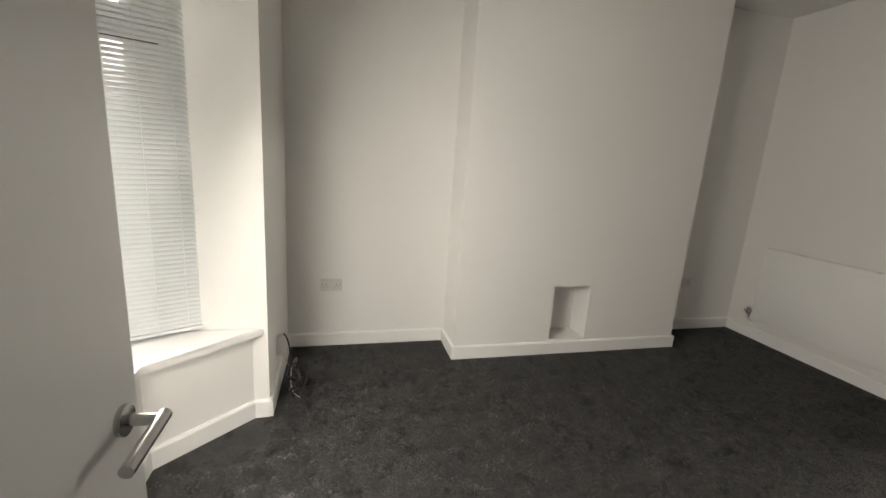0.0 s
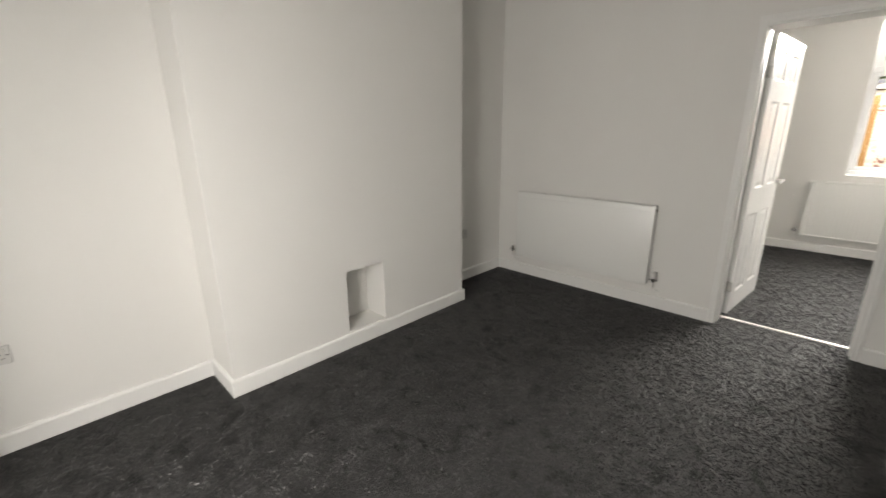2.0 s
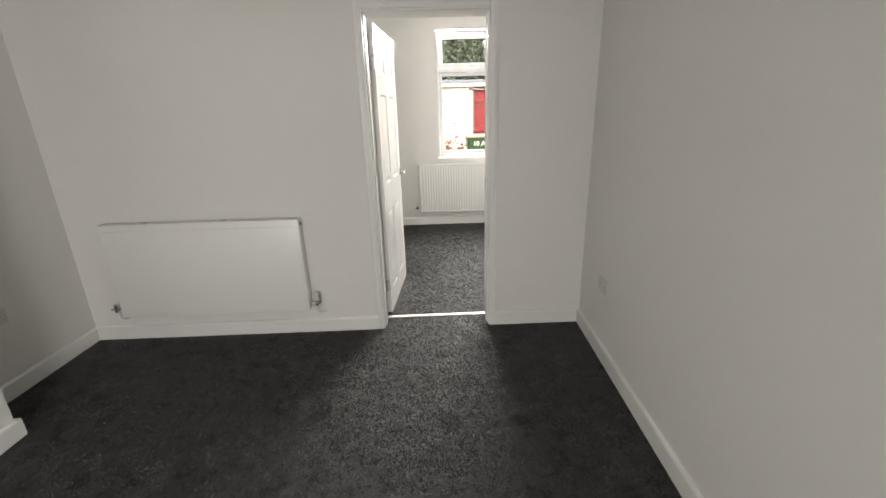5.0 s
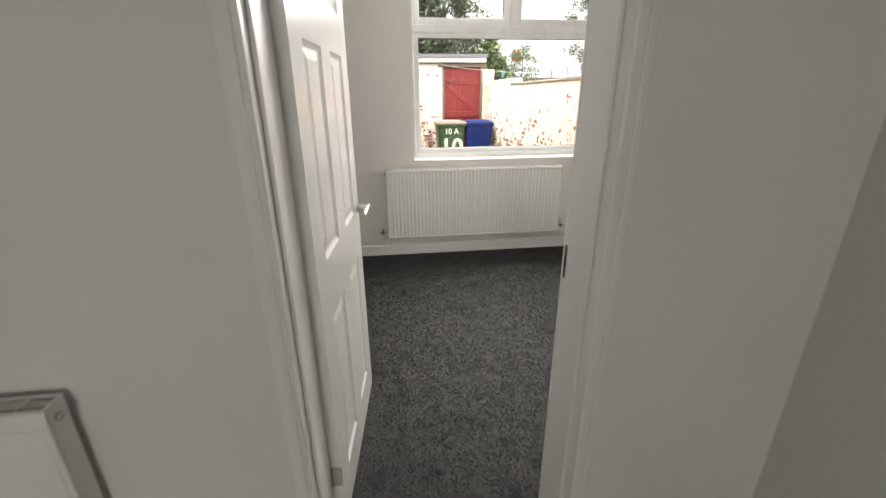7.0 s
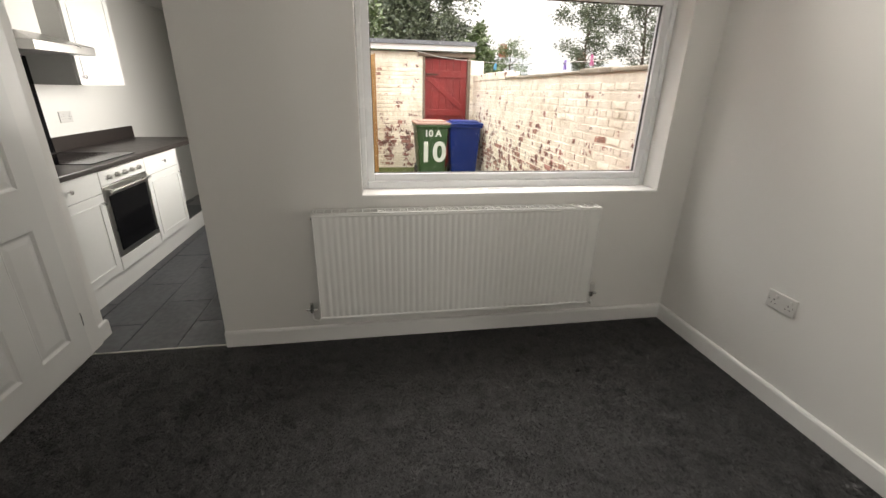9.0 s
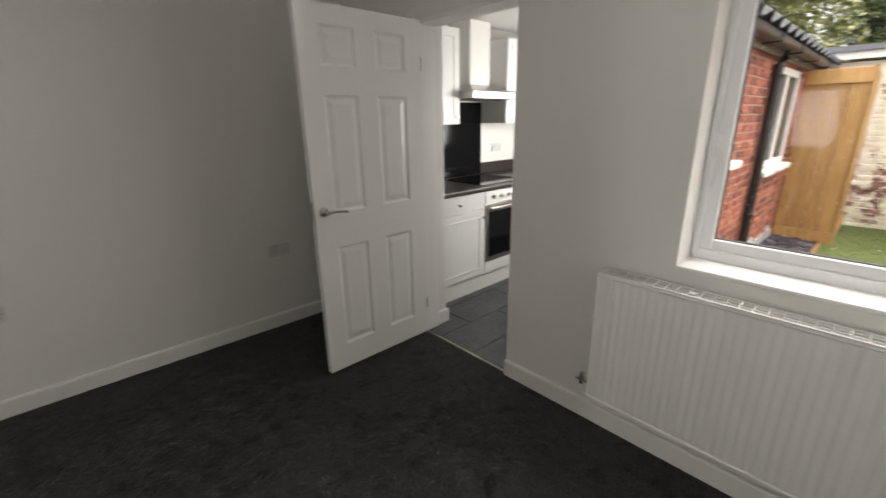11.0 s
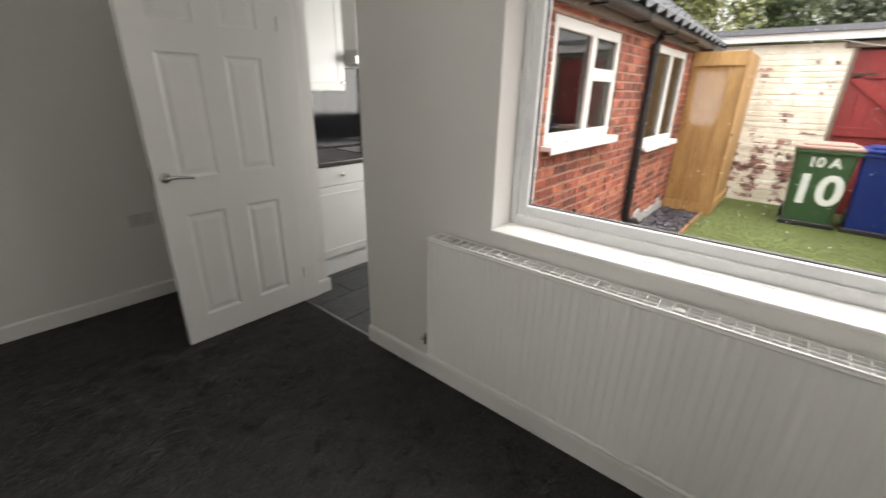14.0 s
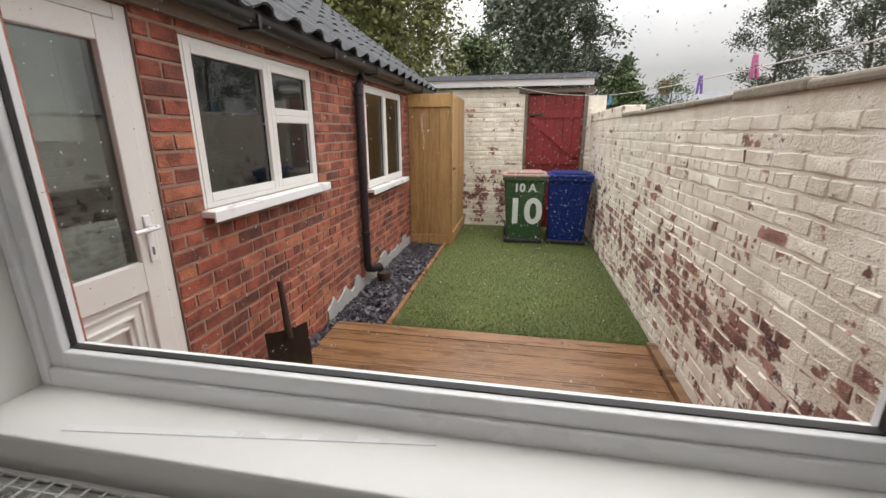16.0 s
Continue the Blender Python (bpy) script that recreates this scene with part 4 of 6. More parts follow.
# ---------------------------------------------------------------- kitchen in the rear wing
WINGY, WINGX = 0.943, 12.9
structure("floor_3", boxes((6.586, WINGX, 1.0, 3.1, -0.3, -0.006)), GROUT, "dark grey kitchen floor bed", "floor")
wall_y("wall_kitchen_north", OUT - 0.045, WINGX, 2.86, 3.1, -0.3, 2.3, [], WALL, "white kitchen wall")
structure("ceiling_3", boxes((OUT, WINGX, 1.21, 3.1, 2.25, 2.29)), CEIL, "white kitchen ceiling", "ceiling")
structure("wall_wing_end", boxes((WINGX - 0.2, WINGX, 1.02, 2.86, -0.3, 2.25)), WALL, "end wall of the wing", "wall")
DX0, DX1 = 6.93, 7.60
O1 = (7.84, 9.06, 1.08, 1.88)
O2 = (10.10, 11.40, 0.89, 1.90)
wall_y("wall_wing", OUT, WINGX, WINGY + 0.055, 1.2, -0.3, 2.12, [(DX0, DX1, 0.0, 1.92), O1, O2], WALL, "kitchen wall with door and two windows")


def cabinet(name, label, x0, x1, y0, y1, z0, z1, fronts, group="kitchen units"):
    """A unit with its fronts facing -y: rows of (name, x0, x1, z0, z1, knob x, knob z)."""
    c = thing(name, label, "cabinet", ((x0 + x1) / 2, y1, z0), 0, group)
    cx = (x0 + x1) / 2
    part("body", boxes((x0 - cx, x1 - cx, y0 - y1 + 0.02, 0, 0, z1 - z0)), CABINET, c)
    for n, a, b, za, zb, kx, kz in fronts:
        bm = boxes((a - cx, b - cx, y0 - y1, y0 - y1 + 0.019, za - z0, zb - z0), bevel=0.002)
        f = part(n, bm, CABINET, c)
        if zb - za > 0.3:
            w = 0.055
            bm = bmesh.new()
            for r in ((a + w, b - w, za + w, za + w + 0.012), (a + w, b - w, zb - w - 0.012, zb - w), (a + w, a + w + 0.012, za + w, zb - w), (b - w - 0.012, b - w, za + w, zb - w)):
                box(bm, r[0] - cx, r[1] - cx, y0 - y1 - 0.005, y0 - y1 + 0.002, r[2] - z0, r[3] - z0, bevel=0.002)
            part("moulding", bm, CABINET, f)
        bm = tube(bmesh.new(), [(kx - cx, y0 - y1, kz - z0), (kx - cx, y0 - y1 - 0.018, kz - z0)], 0.005, 10)
        disc(bm, pose(kx - cx, y0 - y1 - 0.022, kz - z0, 90), 0.014, 0.012, 18, 0.004)
        part("handle", bm, CHROME, f, "chrome knob", 40)
    return c


KF = 2.245
cabinet("base_cabinet", "white base cabinet with a drawer over a door", 6.80, 7.434, KF, 2.85, 0.15, 0.87, [("drawer", 6.803, 7.431, 0.725, 0.868, 7.117, 0.80), ("door", 6.803, 7.431, 0.155, 0.720, 7.395, 0.66)])
cabinet("base_cabinet", "white base cabinet with a drawer over a door", 8.036, 8.636, KF, 2.85, 0.15, 0.87, [("drawer", 8.039, 8.633, 0.725, 0.868, 8.336, 0.80), ("door", 8.039, 8.633, 0.155, 0.720, 8.59, 0.66)])
cabinet("wall_cabinet", "white wall cabinet with a chrome knob", 6.80, 7.434, 2.54, 2.86, 1.40, 2.12, [("door", 6.803, 7.431, 1.402, 2.118, 7.395, 1.46)])
cabinet("wall_cabinet", "white wall cabinet beside the cooker hood", 8.036, 8.636, 2.54, 2.86, 1.40, 2.12, [("door", 8.039, 8.633, 1.402, 2.118, 8.08, 1.46)])
tagged(part("worktop", boxes((6.78, 9.2, 2.225, 2.86, 0.872, 0.91), bevel=0.008), WORKTOP), "dark brown stone-effect laminate worktop", "worktop")
tagged(part("plinth", boxes((6.78, 9.2, 2.27, 2.29, 0.0, 0.148)), CABINET), "white kitchen plinth under the units", "plinth")
tagged(part("upstand", boxes((6.88, 7.43, 2.845, 2.859, 0.911, 1.39)), BLACKGLASS), "dark glossy panel behind the worktop", "splashback")
tagged(part("upstand", boxes((8.04, 9.2, 2.845, 2.859, 0.911, 1.02)), WORKTOP), "dark brown upstand behind the worktop", "splashback")
tagged(part("splashback", boxes((7.434, 8.036, 2.846, 2.858, 0.911, 1.59), bevel=0.002), BLACKGLASS), "glossy black glass splashback behind the hob", "splashback")
hob = thing("hob", "flat black glass hob set in the worktop", "hob", (7.735, 2.53, 0.91))
part("glass_top", boxes((-0.28, 0.28, -0.25, 0.25, 0.0005, 0.006), bevel=0.002), BLACKGLASS, hob)
oven = thing("oven", "built-in steel oven with a black glass door", "oven", (7.735, 2.85, 0.15))
part("body", boxes((-0.297, 0.297, -0.585, 0, 0.0, 0.715)), STEEL, oven)
part("fascia", boxes((-0.297, 0.297, -0.607, -0.586, 0.615, 0.715), bevel=0.003), CABINET, oven, "white control fascia")
for k in range(5):
    part("knob", disc(bmesh.new(), pose(-0.2 + 0.1 * k, -0.617, 0.665, 90), 0.017, 0.022, 18, 0.003), STEEL, oven, smooth=40)
od = part("oven_door", boxes((-0.297, 0.297, -0.607, -0.586, 0.10, 0.61), bevel=0.003), STEEL, oven, "steel oven door")
part("window", boxes((-0.25, 0.25, -0.611, -0.606, 0.14, 0.54), bevel=0.001), BLACKGLASS, od, "black glass oven window")
bm = tube(bmesh.new(), [(-0.27, -0.645, 0.575), (0.27, -0.645, 0.575)], 0.010, 12)
for x in (-0.22, 0.22):
    tube(bm, [(x, -0.605, 0.575), (x, -0.645, 0.575)], 0.006, 8)
part("handle", bm, STEEL, od, "steel bar handle", 50)
part("lower_panel", boxes((-0.297, 0.297, -0.607, -0.586, 0.0, 0.097), bevel=0.002), CABINET, oven)
hood = thing("cooker_hood", "brushed steel chimney cooker hood", "cooker hood", (7.735, 2.86, 1.60))
bm = boxes((-0.30, 0.30, -0.47, 0, 0.0, 0.055), bevel=0.003)
lo = [bm.verts.new(v) for v in ((-0.30, -0.47, 0.056), (0.30, -0.47, 0.056), (0.30, 0, 0.056), (-0.30, 0, 0.056))]
hi = [bm.verts.new(v) for v in ((-0.13, -0.27, 0.12), (0.13, -0.27, 0.12), (0.13, 0, 0.12), (-0.13, 0, 0.12))]
for k in range(4):
    bm.faces.new((lo[k], lo[(k + 1) % 4], hi[(k + 1) % 4], hi[k]))
bm.faces.new(hi)
part("canopy", bm, STEEL, hood)
part("duct", boxes((-0.125, 0.125, -0.265, 0, 0.12, 0.62), bevel=0.003), WALL, hood, "pale boxed-in duct")
socket(DBL + " above the worktop", pose(8.28, 2.86, 1.16))


# ---------------------------------------------------------------- back yard: ground, deck, turf, slate
YZ = -0.10
YARDS, YARDE = -1.62, 13.1
structure("ground", boxes((-120, 160, -140, 140, -0.45, -0.32)), GROUND, "bare ground reaching to the distance", "ground")
structure("pavement", boxes((6.9, YARDE + 0.2, YARDS, 1.0, -0.32, -0.16)), SOIL, "dark soil bed under the yard", "ground")
turf = structure("lawn", boxes((9.05, YARDE, YARDS + 0.005, 0.42, -0.16, YZ)), TURF, "short green artificial grass", "grass")
rng = random.Random(11)
verts, faces = [], []
for i in range(42000):
    u = rng.random() ** 1.6
    x, y = 9.06 + u * 3.9, rng.uniform(YARDS + 0.01, 0.41)
    if x > 11.7 and y > 0.36:
        continue
    a, h, w = rng.uniform(0, math.tau), rng.uniform(0.012, 0.024), rng.uniform(0.0012, 0.0024)
    c, s = math.cos(a), math.sin(a)
    lx, ly = rng.uniform(-0.011, 0.011), rng.uniform(-0.011, 0.011)
    k = len(verts)
    verts += [(x - c * w, y - s * w, YZ), (x + c * w, y + s * w, YZ), (x + lx, y + ly, YZ + h)]
    faces.append((k, k + 1, k + 2))
me = bpy.data.meshes.new("grass_blades")
me.from_pydata(verts, [], faces)
me.materials.append(TURF_BLADE)
tagged(new("grass_blades", me), "fine green blades of artificial grass", "grass", "", "stuff")

deck = thing("decking", "wet brown grooved timber decking outside the window", "decking", (0, 0, 0), kind="structure")
x = 7.0
while x < 8.90:
    w = 0.142
    bm = boxes((0, w, YARDS + 0.07, 0.87, YZ - 0.02, YZ + 0.012), bevel=0.003)
    for g in range(1, 6):
        box(bm, g * w / 6 - 0.002, g * w / 6 + 0.002, YARDS + 0.075, 0.865, YZ + 0.0115, YZ + 0.0135)
    part("plank", bm, DECKWOOD, deck, m=pose(x, 0, rng.uniform(-0.001, 0.001)))
    x += w + 0.005
part("edge_board", boxes((8.905, 9.048, YARDS + 0.07, 0.87, YZ - 0.05, YZ + 0.02), bevel=0.004), DECKWOOD, deck, "smooth edge board")
part("side_board", boxes((7.0, 9.05, YARDS + 0.004, YARDS + 0.066, YZ - 0.05, YZ + 0.05), bevel=0.004), DECKWOOD, deck)
tagged(part("edging_board", boxes((9.05, 11.70, 0.422, 0.46, -0.17, YZ + 0.03), bevel=0.004), DECKWOOD), "timber edging between slate chippings and grass", "edging", "", "structure")

rng = random.Random(3)
verts, faces = [], []
for i in range(5200):
    x, y = 7.62 + (rng.random() ** 0.8) * 4.05, rng.uniform(0.46, 0.94)
    if x < 9.05 and y < 0.875:
        continue
    r = rng.uniform(0.012, 0.034)
    m = pose(x, y, YZ - 0.035 + rng.uniform(0, 0.045) + 0.03 * (y - 0.46), rng.uniform(-38, 38), rng.uniform(-38, 38), rng.uniform(0, 360))
    k = len(verts)
    n = 5
    ring = [(r * rng.uniform(0.6, 1.1) * math.cos(q * math.tau / n) * 1.35, r * rng.uniform(0.6, 1.1) * math.sin(q * math.tau / n) * 0.8) for q in range(n)]
    t = r * 0.16
    verts += [tuple(m @ Vector((p, q, t))) for p, q in ring] + [tuple(m @ Vector((p * 1.08, q * 1.08, -t))) for p, q in ring]
    faces.append(tuple(range(k, k + n)))
    faces.append(tuple(range(k + 2 * n - 1, k + n - 1, -1)))
    faces += [(k + q, k + n + q, k + n + (q + 1) % n, k + (q + 1) % n) for q in range(n)]
me = bpy.data.meshes.new("slate_chippings")
me.from_pydata(verts, [], faces)
me.materials.append(SLATECHIP)
tagged(new("slate_chippings", me), "purple-grey slate chippings beside the brick wall", "gravel", "", "stuff")


# ---------------------------------------------------------------- outside joinery of the wing
def wing_window(name, label, o, lights):
    """A white window in the wing wall with an outside sill; lights are (x0, x1, z0, z1) shares."""
    x0, x1, z0, z1 = o
    w = thing(name, label, "window", kind="structure")
    fy = WINGY + 0.045
    part("window_frame", boxes((x0, x0 + 0.03, fy - 0.03, fy + 0.03, z0, z1), (x1 - 0.03, x1, fy - 0.03, fy + 0.03, z0, z1), (x0 + 0.03, x1 - 0.03, fy - 0.03, fy + 0.03, z0, z0 + 0.03), (x0 + 0.03, x1 - 0.03, fy - 0.03, fy + 0.03, z1 - 0.03, z1), bevel=0.004), UPVC_DIM, w)
    for a, b, c, d in lights:
        casement(w, "x", fy - 0.004, x0 + 0.028 + a * (x1 - x0 - 0.056), x0 + 0.028 + b * (x1 - x0 - 0.056), z0 + 0.028 + c * (z1 - z0 - 0.056), z0 + 0.028 + d * (z1 - z0 - 0.056), 0.045, 0.06, UPVC_DIM, glass=GLASS_SHADED)
    bm = boxes((x0 - 0.03, x1 + 0.03, WINGY - 0.075, fy, z0 - 0.035, z0 - 0.002), bevel=0.004)
    box(bm, x0 - 0.03, x1 + 0.03, WINGY - 0.075, WINGY - 0.065, z0 - 0.055, z0 - 0.03, bevel=0.002)
    part("window_sill", bm, UPVC, w, "white plastic sill")
    return w


wing_window("window_3", "white plastic kitchen window with a small top light", O1, ((0, 0.56, 0, 1), (0.56, 1, 0, 0.60), (0.56, 1, 0.60, 1)))
wing_window("window_4", "white plastic window of two tall panes", O2, ((0, 0.5, 0, 1), (0.5, 1, 0, 1)))

bd = thing("door_4", "white plastic back door with tall glass pane and lever handle", "door", kind="structure")
fy = WINGY + 0.05
part("frame", boxes((DX0, DX0 + 0.05, fy - 0.035, fy + 0.035, -0.02, 1.92), (DX1 - 0.055, DX1, fy - 0.035, fy + 0.035, -0.02, 1.92), (DX0 + 0.05, DX1 - 0.055, fy - 0.035, fy + 0.035, 1.865, 1.92), bevel=0.004), UPVC_DIM, bd)
part("leaf", boxes((DX0 + 0.052, DX0 + 0.14, fy - 0.045, fy + 0.02, 0.02, 1.862), (DX1 - 0.150, DX1 - 0.057, fy - 0.045, fy + 0.02, 0.02, 1.862), (DX0 + 0.14, DX1 - 0.150, fy - 0.045, fy + 0.02, 1.775, 1.862),
     (DX0 + 0.14, DX1 - 0.150, fy - 0.045, fy + 0.02, 0.80, 0.93), (DX0 + 0.14, DX1 - 0.150, fy - 0.045, fy + 0.02, 0.02, 0.15), bevel=0.005), UPVC_DIM, bd)
pane = part("pane", boxes((DX0 + 0.14, DX1 - 0.150, fy - 0.02, fy - 0.014, 0.93, 1.775)), GLASS_SHADED, bd, "reflecting glass pane darkened for the dim kitchen behind")
pane.visible_shadow = False
bm = boxes((DX0 + 0.14, DX1 - 0.150, fy - 0.024, fy - 0.008, 0.15, 0.80))
for q, d in ((0.03, 0.010), (0.075, 0.016), (0.11, 0.022)):
    for r in ((DX0 + 0.14 + q, DX1 - 0.150 - q, 0.15 + q, 0.162 + q), (DX0 + 0.14 + q, DX1 - 0.150 - q, 0.788 - q, 0.80 - q), (DX0 + 0.14 + q, DX0 + 0.152 + q, 0.15 + q, 0.80 - q), (DX1 - 0.162 - q, DX1 - 0.150 - q, 0.15 + q, 0.80 - q)):
        box(bm, r[0], r[1], fy - 0.024 - d, fy - 0.02, r[2], r[3], bevel=0.004)
part("panel", bm, UPVC_DIM, bd)
hx = DX1 - 0.10
h = part("handle", boxes((hx - 0.016, hx + 0.016, fy - 0.056, fy - 0.044, 0.92, 1.12), bevel=0.005), UPVC, bd, "white lever handle")
bm = tube(bmesh.new(), [(hx, fy - 0.05, 1.07), (hx, fy - 0.10, 1.07)], 0.010, 10)
tube(bm, [(hx + 0.006, fy - 0.10, 1.07), (hx - 0.11, fy - 0.10, 1.068)], 0.010, 10)
part("lever", bm, UPVC, h, smooth=50)
part("keyhole", boxes((hx - 0.006, hx + 0.006, fy - 0.0585, fy - 0.055, 0.95, 0.985), bevel=0.001), CHROME, h)

# gutter, downpipe and gully
gut = thing("gutter", "black plastic half-round gutter along the eaves", "gutter", (0, 0, 0))
bm = bmesh.new()
arc = [(0.055 * math.cos(a), 0.055 * math.sin(a)) for a in [math.pi + math.pi * k / 10 for k in range(11)]]
arc += [(0.050 * math.cos(a), 0.050 * math.sin(a)) for a in [2 * math.pi - math.pi * k / 10 for k in range(11)]]
GY, GZ = 0.845, 2.03
ends = [[bm.verts.new((x, GY + p, GZ + q)) for p, q in arc] for x in (6.92, WINGX + 0.03)]
for k in range(len(arc)):
    j = (k + 1) % len(arc)
    bm.faces.new((ends[0][k], ends[0][j], ends[1][j], ends[1][k]))
part("channel", bm, BLACKPLASTIC, gut, smooth=50)
x = 7.3
while x < 12.8:
    part("bracket", boxes((x, x + 0.025, GY - 0.064, GY + 0.075, GZ - 0.066, GZ - 0.052), (x, x + 0.025, GY - 0.064, GY - 0.055, GZ - 0.06, GZ + 0.008), bevel=0.002), BLACKPLASTIC, gut)
    x += 0.92
tagged(part("fascia_board", boxes((6.91, WINGX, 0.905, 0.935, 1.93, 2.09)), OLDWOOD), "dark timber fascia board under the roof edge", "fascia", "", "structure")
pipe = thing("downpipe", "black plastic downpipe on the brick wall", "pipe", (9.82, 0.89, 0))
part("pipe", tube(bmesh.new(), [(0, -0.045, 1.98), (0, -0.03, 1.92), (0, 0, 1.86), (0, 0, 0.17)], 0.040, 14), BLACKPLASTIC, pipe, smooth=50)
part("shoe", tube(bmesh.new(), [(0, 0, 0.20), (0.01, -0.005, 0.13), (0.09, -0.03, 0.10), (0.19, -0.05, 0.09), (0.21, -0.055, 0.055)], 0.043, 14), BLACKPLASTIC, pipe, smooth=50)
for z in (0.5, 1.15, 1.78):
    part("clip", disc(bmesh.new(), pose(0, 0, z), 0.047, 0.03, 16, 0.003), BLACKPLASTIC, pipe, smooth=50)
tagged(part("gully", tube(bmesh.new(), [(10.10, 0.82, -0.13), (10.10, 0.82, 0.0)], 0.07, 16), RUST), "dark drain gully in the slate chippings", "drain")
rng = random.Random(17)
bm = bmesh.new()
outline = [(9.0 + 0.065 * k, 0.03 + 0.20 * max(0.0, noise.noise((k * 0.37, 4.2, 0)) + 0.2) * (1 if k < 38 else 0.6) + rng.uniform(-0.022, 0.022)) for k in range(41)]
for (xa, za), (xb, zb) in zip(outline, outline[1:]):
    quad = [bm.verts.new(p) for p in ((xa, WINGY - 0.009, -0.3), (xb, WINGY - 0.009, -0.3), (xb, WINGY - 0.009, zb - 0.012), (xa, WINGY - 0.009, za - 0.012), (xb, WINGY + 0.004, zb), (xa, WINGY + 0.004, za))]
    bm.faces.new(quad[:4])
    bm.faces.new((quad[3], quad[2], quad[4], quad[5]))
bmesh.ops.remove_doubles(bm, verts=bm.verts[:], dist=0.0002)
bmesh.ops.solidify(bm, geom=bm.faces[:], thickness=0.004)
tagged(part("render_patch", bm, CONCRETE), "crumbling grey cement render along the foot of the wall", "render", "", "structure")

# shovel against the wall
sh = thing("shovel", "rusty garden spade leaning on the brick wall", "spade", (8.10, 0.72, YZ + 0.012), -38)
sh.scale = (1.3, 1.3, 1.3)
bm = bmesh.new()
grid = [[bm.verts.new((u * (0.10 - 0.03 * max(0, 0.35 - v / 0.3)), 0.02 * u * u + 0.13 * v, 0.012 + v)) for u in (-1, -0.5, 0, 0.5, 1)] for v in (0.0, 0.08, 0.16, 0.24, 0.29)]
for a, b in zip(grid, grid[1:]):
    for k in range(4):
        bm.faces.new((a[k], a[k + 1], b[k + 1], b[k]))
bmesh.ops.solidify(bm, geom=bm.faces[:], thickness=0.004)
part("blade", bm, RUST, sh, smooth=60)
part("shaft", tube(bmesh.new(), [(0, 0.03, 0.26), (0, 0.05, 0.40), (0, 0.075, 0.53)], 0.017, 10, 0.013), RUST, sh, smooth=60)

# timber screen and gate at the end of the wing
FXX, FY0, FT = 11.70, 0.365, 1.93
screen = thing("timber_screen", "new softwood board fence screen across the side passage", "fence", (0, 0, 0))
n, y = 4, FY0
wb = (WINGY - 0.005 - FY0) / n
for i in range(n):
    part("board", boxes((FXX, FXX + 0.022, y + 0.002, y + wb - 0.002, YZ + 0.02, FT - 0.04), bevel=0.002), NEWWOOD, screen)
    y += wb
for z0, z1 in ((FT - 0.16, FT), (YZ, YZ + 0.14)):
    part("rail", boxes((FXX - 0.022, FXX - 0.001, FY0, WINGY - 0.006, z0, z1), bevel=0.002), NEWWOOD, screen)
gate = thing("timber_gate", "new softwood boarded gate beside the screen", "gate", (0, 0, 0))
n, x = 9, FXX + 0.03
wb = (YARDE - 0.05 - x) / n
for i in range(n):
    part("board", boxes((x + 0.002, x + wb - 0.002, FY0, FY0 + 0.022, YZ + 0.03, FT + 0.01), bevel=0.002), NEWWOOD, gate)
    x += wb
part("post", boxes((FXX - 0.02, FXX + 0.028, FY0 - 0.03, FY0 - 0.001, YZ, FT + 0.02), bevel=0.003), NEWWOOD, gate)
part("rail", boxes((FXX + 0.03, YARDE - 0.05, FY0 - 0.022, FY0 - 0.001, YZ + 0.02, YZ + 0.16), bevel=0.002), NEWWOOD, gate)
part("knob", disc(bmesh.new(), pose(FXX + 0.25, FY0 - 0.016, 0.95, 90), 0.02, 0.03, 14, 0.004), OLDWOOD, gate, smooth=40)

# red door in the back wall
RD0, RD1, RDT = -1.49, -0.64, 2.03
rd = thing("door_5", "weathered red boarded timber door in the back wall", "door", kind="structure")
y = RD0
for i in range(6):
    w = (RD1 - RD0) / 6
    part("board", boxes((YARDE + 0.03, YARDE + 0.055, y + 0.003, y + w - 0.003, YZ, RDT - 0.03), bevel=0.003), REDPAINT, rd)
    y += w
for z in (0.25, 1.0, 1.72):
    part("ledge", boxes((YARDE + 0.008, YARDE + 0.03, RD0 + 0.03, RD1 - 0.03, z - 0.06, z + 0.06), bevel=0.004), REDPAINT, rd)
bm = bmesh.new()
box(bm, -0.011, 0.011, -0.50, 0.50, -0.05, 0.05, bevel=0.004)
part("brace", bm, REDPAINT, rd, m=pose(YARDE + 0.019, (RD0 + RD1) / 2, 1.36, 40, 0, 0))
for r in ((YARDE - 0.02, YARDE + 0.08, RD0 - 0.06, RD0, YZ, RDT), (YARDE - 0.02, YARDE + 0.08, RD1, RD1 + 0.045, YZ, RDT)):
    part("frame", boxes(r, bevel=0.006), OLDWOOD, rd, "weathered timber frame")
part("lintel", boxes((YARDE - 0.03, YARDE + 0.1, RD0 - 0.14, RD1 + 0.14, RDT, RDT + 0.07), bevel=0.008), OLDWOOD, rd, "weathered timber lintel")
part("bolt", boxes((YARDE - 0.004, YARDE + 0.008, RD1 - 0.26, RD1 - 0.02, 1.70, 1.73), bevel=0.003), RUST, rd, "rusty bolt")

